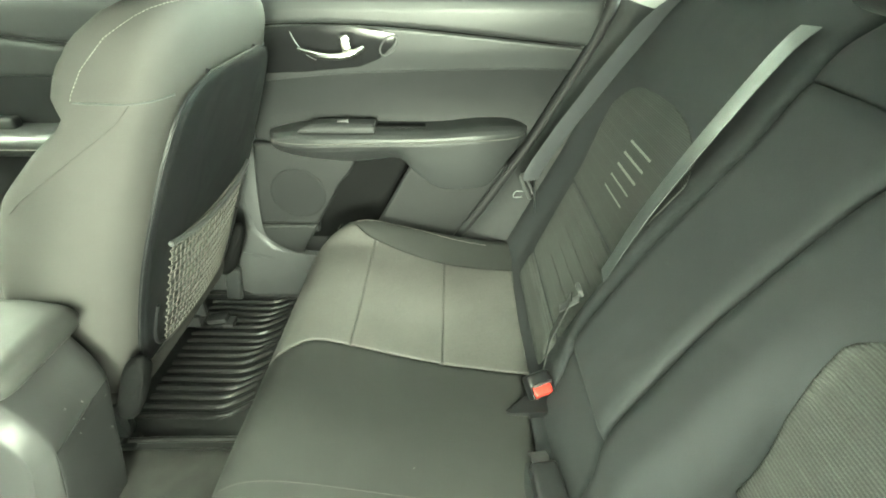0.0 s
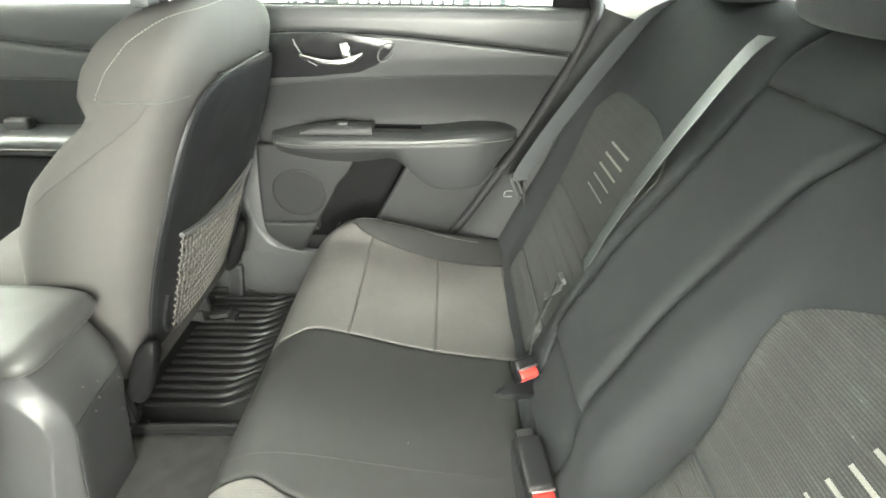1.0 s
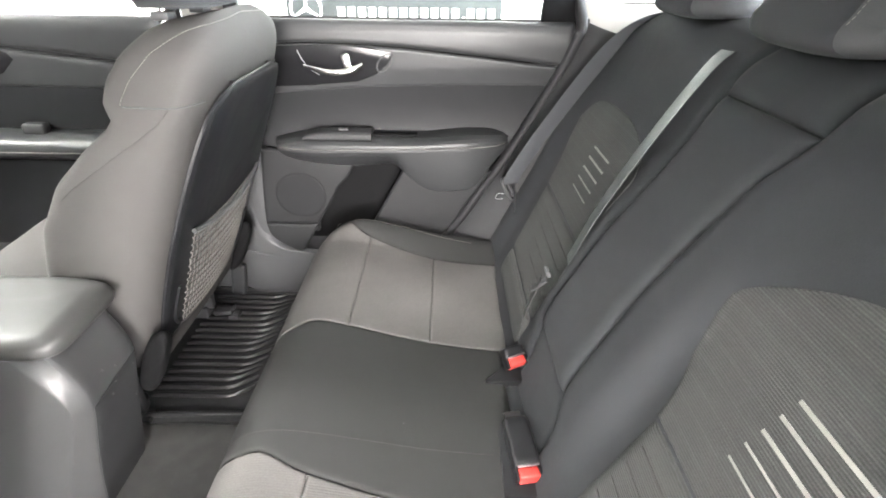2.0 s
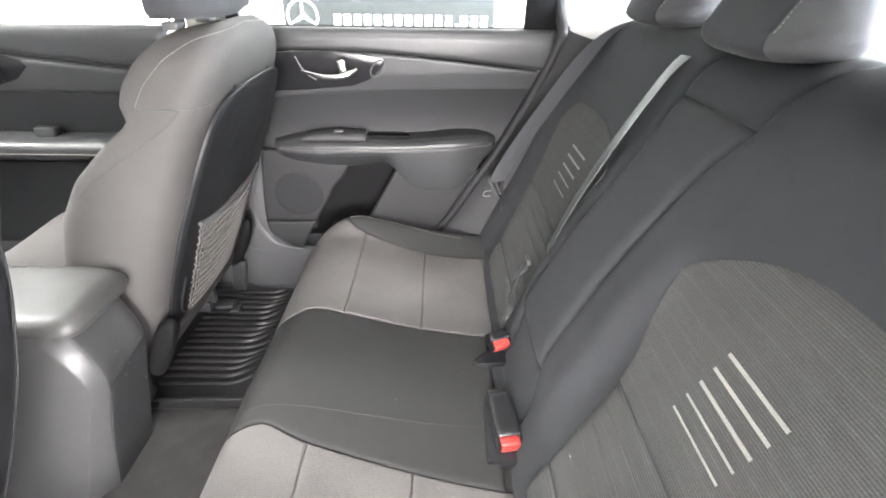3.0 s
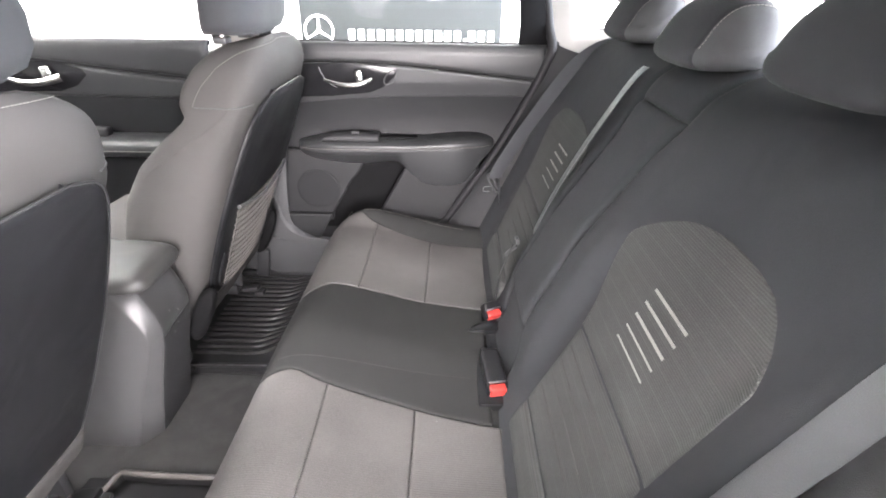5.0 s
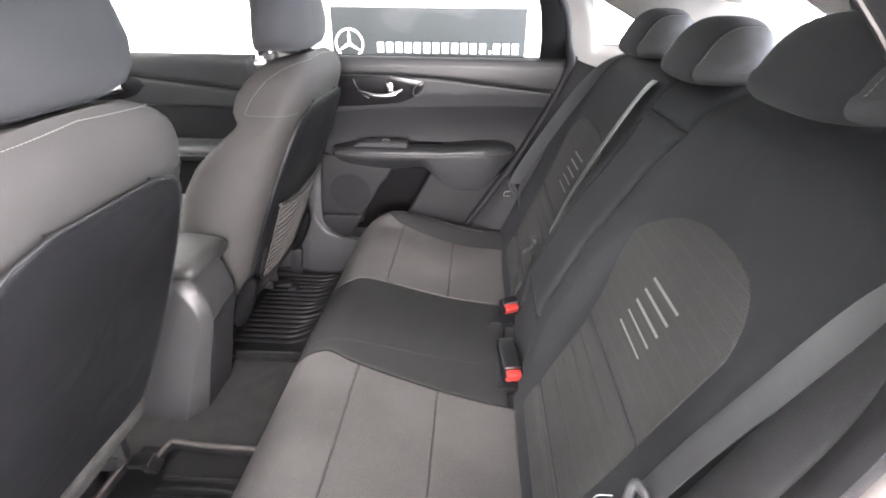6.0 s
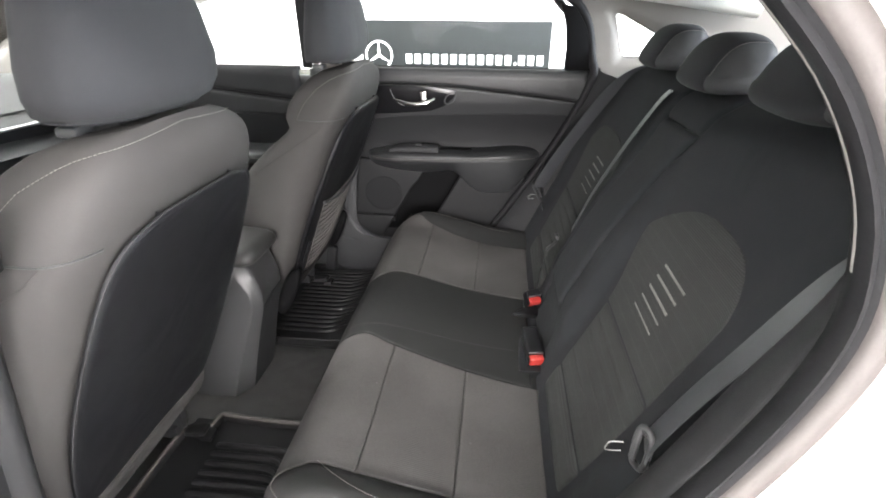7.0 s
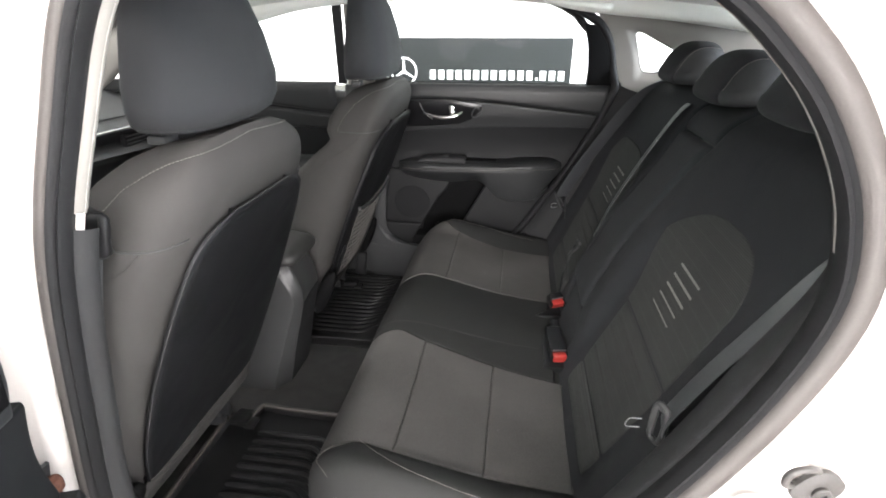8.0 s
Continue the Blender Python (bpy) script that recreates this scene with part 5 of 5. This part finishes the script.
        line = [(-r * 0.99, s), (-r * 0.995, s - 0.006), (-r * lerp(0.90, 0.97, full), lerp(s, b, 0.28)), (-r * lerp(0.66, 0.93, full), lerp(s, b, 0.55)), (-r * lerp(0.42, 0.86, full), lerp(s, b, 0.82)), (-r * hang, b + 0.004), (-r * (hang - 0.12), b), (0.0, b + 0.004)]
        q = [np.interp(v * 7, range(8), [p[k] for p in line]) for k in (0, 1)]
        return Vector((x, 0.690 + q[0], q[1]))

    xs = np.linspace(-0.410, 0.204, 90)
    arm = part("armrest", solid_grid(np.array([[tuple(arm_top(v, x)) for v in np.linspace(0, 1, 25)] for x in xs]), 0.004, (0, -1, 0.3)), DOOR_SATIN, door, "padded satin armrest top", crease=70)
    part("lower_bulge", solid_grid(np.array([[tuple(arm_under(v, x)) for v in np.linspace(0, 1, 36)] for x in xs]), 0.004, (0, -1, -0.3)), DOOR_SATIN, door, "satin trim bulge below the armrest", crease=70)
    path = [arm_top(1.0, x) + Vector((0, -0.0006, 0.0012)) for x in np.linspace(-0.40, 0.197, 60)]
    part("stitching", dashes(path, 0.006, 0.0014, 0.0006), STITCH, arm, "pale seam line")
    part("seam", tube([arm_top(1.0, x) + Vector((0, 0.0004, 0.0)) for x in np.linspace(-0.408, 0.203, 60)], 0.0012, 6), SEAL_RUBBER, arm)
    rings = []
    for x, k in ((-0.322, 0.15), (-0.312, 0.5), (-0.29, 0.85), (-0.25, 1.0), (-0.165, 1.0), (-0.152, 0.97), (-0.149, 0.9)):
        rings.append([(x, 0.648 + c * 0.030, 0.886 + 0.0165 * k * max(0.0, sn) + 0.006 * min(0.0, sn)) for c, sn in oval(28, 3.6)])
    sw = part("window_switch", loft(rings), PLASTIC_DARK, door, "black window switch pod", crease=50)
    part("switch_button", block((0.026, 0.016, 0.006), pose(-0.222, 0.645, 0.9035, 8, 0, 0), 0.002), PLASTIC, sw)
    part("switch_mark", block((0.004, 0.003, 0.001), pose(-0.222, 0.641, 0.9068, 8, 0, 0), 0), CHROME, sw)
    # raised block; its near-black colour stands for shade in the grip hollow
    part("grip_recess", block((0.115, 0.026, 0.006), pose(-0.092, 0.664, 0.8865), 0.0025), BLACK_AND_SHADE, door, "near-black block standing for the shaded grip recess")
    pl = along([(0.53, -0.372), (0.625, -0.318), (0.70, -0.272), (0.737, -0.252), (0.764, -0.226), (0.80, -0.205)])
    pr = along([(0.53, -0.225), (0.60, -0.182), (0.669, -0.142), (0.773, -0.084), (0.80, -0.070)])
    lower = lambda x, z: door_at(x, z) + Vector((0, -0.022 - 0.010 * smooth((0.66 - z) / 0.12), 0))
    panel("speaker_panel", lower, lambda z: front(z) + 0.002, pl, 0.622, 0.842, DOOR_LOWER_SHADED, door, INWARD, 30, 30, puff=0.007, width=0.010, sink=0, thick=0.03, label="charcoal lower door panel")
    panel("kick_panel", lower, lambda z: front(z) + 0.002, pl, 0.530, 0.6205, DOOR_LOWER_SHADED, door, INWARD, 30, 16, puff=0.006, width=0.008, sink=0, thick=0.03, label="charcoal strip at the foot of the door")
    panel("pocket_panel", lambda x, z: door_at(x, z) + Vector((0, -0.026, 0)), pr, lambda z: min(rear(z) - 0.004, 0.17), 0.53, 0.790, DOOR_LOWER_SHADED, door, INWARD, 30, 30, puff=0.007, width=0.009, sink=0, thick=0.03, label="charcoal outer wall of the door pocket")
    grille = part("speaker_grille", loft([[(-0.358 + 0.070 * c * k, 0.6572 - h, 0.712 + 0.066 * s * k) for c, s in oval(48, 2)] for h, k in ((0, 1.0), (0.0006, 0.985), (0.0008, 0.9), (0.0009, 0.5))]), GRILLE, door, "round speaker grille")
    # handle in its gloss black recess
    out = [(-0.425, 1.090), (-0.36, 1.097), (-0.25, 1.102), (-0.16, 1.098), (-0.100, 1.088), (-0.090, 1.080), (-0.105, 1.058), (-0.135, 1.032), (-0.18, 1.015), (-0.30, 1.004), (-0.425, 0.998)]
    bezel = part("handle_bezel", plate([(x, door_depth(z) - 0.0125, z) for x, z in out], (0, 1, 0), 0.008, 0.002), GLOSS_BLACK, door, "gloss black handle surround")
    path = curve_of([(-0.322, 0.668, 1.088), (-0.312, 0.665, 1.068), (-0.292, 0.663, 1.044), (-0.272, 0.663, 1.032)], 24)
    part("bezel_edge", tube(path, 0.0008, 8), STEEL, bezel, "thin steel edge")
    path = curve_of([(-0.306, 0.655, 1.056), (-0.28, 0.646, 1.050), (-0.245, 0.642, 1.043), (-0.21, 0.642, 1.044), (-0.18, 0.646, 1.052), (-0.165, 0.654, 1.060)], 24)
    part("door_handle", tube(path, [0.0040 + 0.0042 * math.sin(math.pi * min(1, k / 23 * 0.62)) - 0.003 * smooth((k - 20) / 3) for k in range(24)], 12), CHROME, bezel, "bright chrome pull handle")
    part("lock_knob", joined([block((0.022, 0.012, 0.032), pose(-0.203, 0.655, 1.068, 0, -12, 0), 0.005, 3)]), CHROME, bezel, "chrome lock lever")
    path = [(-0.112 + 0.016 * math.cos(a) + 0.010 * math.sin(a), 0.664, 1.062 + 0.020 * math.sin(a)) for a in np.linspace(0, 2 * math.pi, 25)]
    part("bezel_ring", tube(path, 0.0018, 6), PLASTIC, bezel)
    # window, its frame and the dark rear corner
    top = along([(-0.46, 1.430), (-0.2, 1.440), (0.0, 1.432), (0.12, 1.408), (0.20, 1.370), (0.245, 1.324), (0.262, 1.27), (0.275, 1.16)])
    yy = lambda z: 0.705 - 0.22 * (z - 1.15)
    corner = [(0.258, 1.150), (0.262, 1.22), (0.252, 1.29), (0.225, 1.352), (0.27, 1.345), (0.31, 1.29), (0.335, 1.22), (0.348, 1.15)]
    part("corner_trim", plate([(x, yy(z) - 0.028, z) for x, z in corner], (0, 1, 0), 0.02, 0.003), BLACK_AND_SHADE, door, "dark triangular corner trim")
    glass = [(-0.47, 1.12), (-0.45, 1.42)] + [(x, top(x)) for x in (-0.3, -0.2, 0.0, 0.12, 0.20, 0.245)] + [(0.30, 1.12)]
    part("window_glass", plate([(x, yy(z) + 0.012, z) for x, z in glass], (0, 1, 0), 0.004), GLASS, door, "clear side window", False).visible_shadow = False
    path = [(-0.475, yy(1.15), 1.15), (-0.462, yy(1.415), 1.415)] + [(x, yy(top(x)), top(x) + 0.008) for x in (-0.42, -0.3, -0.2, -0.1, 0.0, 0.06, 0.12, 0.16, 0.20)]
    part("window_frame", joined([strip(path[:2], (1, 0, 0.2), 0.034, 0.02), tube(path[1:] + [(0.242, yy(1.335), 1.335)], 0.012, 8)]), SEAL_RUBBER, door, "black window frame")
    part("belt_seal", tube([(x, 0.684, 1.157) for x in np.linspace(-0.45, 0.335, 20)], 0.005, 6), SEAL_RUBBER, door, "black window sill seal")
    part("outer_skin", plate([(-0.50, 0.86, 0.36), (-0.50, 0.86, 1.13), (0.34, 0.86, 1.13), (0.34, 0.86, 0.9), (0.0, 0.86, 0.36)], (0, 1, 0), 0.02), PAINT, door, "white painted outer skin", False)
    part("inner_frame", plate([(-0.505, 0.785, 0.55), (-0.505, 0.785, 1.14), (0.29, 0.785, 1.14), (0.25, 0.785, 1.0), (0.0, 0.785, 0.55)], (0, 1, 0), 0.05), PAINT, door, "white painted inner frame", False)
    path = curve_of([(rear(z) + 0.012, door_depth(z) - 0.012, z) for z in np.linspace(0.54, 1.15, 14)] + [(0.342, 0.675, 1.20), (0.318, 0.662, 1.29), (0.275, 0.645, 1.352), (0.2, 0.635, 1.395)], 70)
    part("edge_seal", tube(path, 0.014, 10), SEAL_RUBBER, door, "black rubber seal along the rear edge")
    return door


panel("door_jamb", lambda x, z: Vector((x, 0.736, z)), lambda z: door_x(z) - 0.05, lambda z: door_x(z) + 0.06, 0.54, 1.148, PLASTIC_DARK, car, INWARD, 8, 30, puff=0, sink=0, thick=0.010, label="dark door jamb behind the seal")
rear_door("rear_door", "closed far rear door with satin grey trim and chrome handle")
near_door = rear_door("rear_door", "open near rear door with dark trim and white inner frame")
near_door.matrix_world = Matrix.Translation((-0.580, -0.845, 0.45)) @ Euler((0, 0, radians(-72))).to_matrix().to_4x4() @ Matrix.Diagonal((1, -1, 1, 1))


def front_door(far, label):
    door = thing("front_door", (-1.1, 0.80, 0.45), label, "car door")
    x0, x1 = -1.62, -0.640
    panel("door_card", door_at, const(x0), const(x1), 0.52, 1.155, DOOR_SOFT, door, INWARD, 40, 40, puff=0.004, width=0.02, sink=0.0, thick=0.02, label="dark moulded door card")
    swoosh = along([(-1.65, 1.10), (-1.35, 1.112), (-1.2, 1.10), (-1.0, 1.078), (-0.76, 1.052), (-0.63, 1.04)])
    crease = along([(-1.65, 1.0), (-1.2, 0.990), (-0.95, 0.987), (-0.63, 0.985)])
    panel("upper_trim", door_cross, lambda x: swoosh(x) + 0.003, const(1.157), x0, x1, DOOR_SATIN, door, INWARD, 20, 60, puff=0.016, width=0.022, sink=0.001, thick=0.012, label="satin grey upper trim")
    panel("middle_trim", door_cross, crease, lambda x: swoosh(x) - 0.003, x0, x1, DOOR_SATIN, door, INWARD, 16, 50, puff=0.010, width=0.014, sink=0.001, thick=0.012)
    rings = []
    for x in np.linspace(-1.52, -0.66, 30):
        t = (x + 1.52) / 0.86
        grow = min(1, max(0.02, t / 0.12)) ** 0.5 * min(1, max(0.03, (1 - t) / 0.10)) ** 0.5
        rings.append([(x, 0.690 - max(0, c) * 0.085 * grow + max(0, -c) * 0.02, 0.845 + s * 0.034 * (0.5 + 0.5 * grow)) for c, s in oval(32, 2.8)])
    arm = part("armrest", loft(rings), DOOR_SATIN, door, "padded satin armrest")
    part("stitching", tube([(x, 0.604, 0.842) for x in np.linspace(-1.45, -0.74, 20)], 0.0011, 5), STITCH, arm)
    part("switch_pod", block((0.06, 0.03, 0.03), pose(-1.02, 0.66, 0.888), 0.008, 3), PLASTIC_DARK, door)
    out = [(-1.38, 1.085), (-1.25, 1.096), (-1.1, 1.088), (-1.03, 1.070), (-1.02, 1.055), (-1.06, 1.022), (-1.12, 1.004), (-1.38, 0.998)]
    bezel = part("handle_bezel", plate([(x, door_depth(z) - 0.0125, z) for x, z in out], (0, 1, 0), 0.008, 0.002), GLOSS_BLACK, door, "gloss black handle surround")
    path = curve_of([(-1.26, 0.655, 1.050), (-1.22, 0.645, 1.040), (-1.17, 0.642, 1.034), (-1.12, 0.646, 1.040), (-1.085, 0.655, 1.050)], 20)
    part("door_handle", tube(path, list(np.linspace(0.006, 0.013, 20)), 12), CHROME, bezel, "bright chrome pull handle")
    part("lock_knob", block((0.03, 0.014, 0.036), pose(-1.125, 0.655, 1.062, 0, -12, 0), 0.005, 3), CHROME, bezel)
    yy = lambda z: 0.705 - 0.22 * (z - 1.15)
    part("window_glass", plate([(x, yy(z) + 0.012, z) for x, z in ((-1.66, 1.12), (-1.52, 1.14), (-1.02, 1.39), (-0.80, 1.43), (-0.60, 1.44), (-0.60, 1.12))], (0, 1, 0), 0.004), GLASS, door, "clear side window", False).visible_shadow = False
    path = [(-0.618, yy(1.15), 1.15), (-0.600, yy(1.43), 1.43)]
    part("window_frame", strip(path, (1, 0, 0.1), 0.03, 0.02), SEAL_RUBBER, door)
    if far:
        part("outer_skin", plate([(-1.75, 0.86, 0.36), (-1.75, 0.86, 1.10), (-0.52, 0.86, 1.13), (-0.52, 0.86, 0.36)], (0, 1, 0), 0.02), PAINT, door, "white painted outer skin", False)
    mirror = part("door_mirror", loft([[(-1.42 + 0.06 * c * k + h * 0.3, 0.90 + h, 1.20 + 0.075 * s * k) for c, s in oval(28, 3)] for h, k in ((0, 0.8), (0.03, 1.0), (0.12, 1.0), (0.17, 0.85), (0.19, 0.5))]), PAINT, door, "white door mirror")
    part("mirror_foot", block((0.05, 0.08, 0.04), pose(-1.45, 0.88, 1.15), 0.012, 3), PLASTIC_DARK, mirror)
    return door


front_door(True, "closed far front door with satin grey trim")
near_front = front_door(False, "closed near front door with dark satin trim")
near_front.matrix_world = Matrix.Translation((-1.12, -0.80, 0.45)) @ Matrix.Diagonal((1, -1, 1, 1))
# near middle pillar, ahead of the open doorway
part("centre_pillar_lower", loft([[(xc + c * w, y + s * 0.030, z) for c, s in oval(32, 4)] for xc, w, y, z in ((-0.66, 0.11, -0.715, 0.36), (-0.655, 0.09, -0.715, 0.50), (-0.645, 0.080, -0.715, 0.7), (-0.605, 0.070, -0.715, 1.0), (-0.550, 0.060, -0.710, 1.145))]), PLASTIC_DARK, car, "charcoal lower pillar trim")
# far middle pillar between the doors
part("centre_pillar", loft([[(xc + c * w, y + s * 0.035, z) for c, s in oval(28, 4)] for xc, w, y, z in ((-0.530, 0.075, 0.735, 1.14), (-0.530, 0.070, 0.720, 1.20), (-0.525, 0.060, 0.690, 1.32), (-0.520, 0.058, 0.664, 1.44))]), TRIM_PALE, car, "pale upper pillar trim")
part("centre_pillar_lower", loft([[(xc + c * w, y + s * 0.05, z) for c, s in oval(32, 4)] for xc, w, y, z in ((-0.560, 0.16, 0.745, 0.36), (-0.560, 0.125, 0.745, 0.44), (-0.557, 0.10, 0.745, 0.54), (-0.553, 0.092, 0.742, 0.7), (-0.545, 0.085, 0.740, 1.0), (-0.535, 0.080, 0.738, 1.145))]), PLASTIC, car, "charcoal lower pillar trim")
sill_edge = along([(0.355, -0.10), (0.44, -0.12), (0.488, -0.17), (0.502, -0.28), (0.511, -0.385), (0.522, -0.430), (0.545, -0.464), (0.60, -0.490), (0.70, -0.496), (0.90, -0.485), (1.12, -0.465)])
sill_y = along([(0.355, 0.690), (0.42, 0.692), (0.50, 0.700), (0.56, 0.704), (0.70, 0.702), (1.12, 0.698)])
panel("sill_trim", lambda x, z: Vector((x, sill_y(z) + 0.020 * smooth((-0.52 - x) / 0.1), z)), const(-0.68), sill_edge, 0.355, 1.12, PLASTIC, car, INWARD, 50, 90, puff=0.024, width=0.030, sink=-0.012, thick=0.03, label="charcoal pillar foot sweeping into the door sill")
part("sill_backing", block((2.2, 0.02, 0.36), pose(-0.65, 0.775, 0.46), 0.004), PLASTIC_DARK, car)
part("sill_side", block((0.62, 0.05, 0.13), pose(-0.45, 0.725, 0.395), 0.015, 3), PLASTIC, car)
anchor = thing("front_belt_anchor", (-0.585, 0.70, 0.37), "grey front belt strap ending in a plastic anchor at the sill", "seat belt")
part("strap", strip([(-0.535, 0.690, 0.92), (-0.560, 0.688, 0.60), (-0.572, 0.685, 0.48)], (1, 0.2, 0), 0.012, 0.0016), PLASTIC_DARK, anchor)
part("anchor_cover", block((0.045, 0.022, 0.11), pose(-0.592, 0.676, 0.418, 0, 8, 0), 0.008, 3), DOOR_SATIN, anchor, "grey plastic anchor cover")

bolt = part("hinge_bolt", loft([[(-0.556 + 0.011 * c * k, -0.760 + 0.011 * sn * k, 0.782 + h) for c, sn in oval(14, 2)] for h, k in ((-0.034, 0.45), (-0.012, 0.5), (-0.008, 1.0), (0.004, 1.05), (0.010, 0.85), (0.012, 0.4))]), RUST, car, "rusty door hinge bolt")
part("door_check", strip([(-0.566, -0.752, 0.800), (-0.570, -0.85, 0.804), (-0.572, -0.96, 0.806)], (0.25, 0, 1), 0.030, 0.006), PLASTIC, car, "grey steel door check arm")

# driver's belt tongue resting by the near middle pillar
tongue = thing("seat_belt", (-0.462, -0.668, 1.07), "black front seat belt tongue with bright steel by the pillar", "seat belt")
part("tongue_body", loft([[(-0.464 + 0.2 * (z - 1.10) + c * a, -0.668 + sn * 0.008 * f, z) for c, sn in oval(20, 2.6)] for z, a, f in ((1.085, 0.010, 0.7), (1.09, 0.016, 1), (1.11, 0.015, 1), (1.125, 0.017, 1.1), (1.138, 0.015, 1), (1.144, 0.008, 0.6))]), BUCKLE_BLACK, tongue)
part("steel_edge", tube([(-0.472 + 0.024 * t, -0.677, 1.123 + 0.004 * (2 * t - 1) ** 2) for t in np.linspace(0, 1, 9)], 0.0016, 8), CHROME, tongue, "bright steel edge")
part("steel_tip", block((0.014, 0.003, 0.006), pose(-0.469, -0.676, 1.084, 0, -20, 0), 0.001), CHROME, tongue, "bright steel tip")
part("webbing", strip([(-0.462, -0.664, 1.135), (-0.487, -0.668, 1.05), (-0.52, -0.672, 0.92)], (1, 0, 0.2), 0.022, 0.0014), WEBBING, tongue)

lint = []
for k in range(9):
    y, x = random.uniform(-0.45, 0.5), random.uniform(-0.24, 0.12)
    q = cushion_at(y, cushion_s(x)) + Vector((0, 0, 0.0045))
    lint.append(block((random.uniform(0.001, 0.003), random.uniform(0.0006, 0.0012), 0.0006), pose(q[0], q[1], q[2], 0, 0, random.uniform(0, 180)), 0))
part("lint", joined(lint), GREY_PLASTIC, bench, "specks of pale lint", False, "stuff")
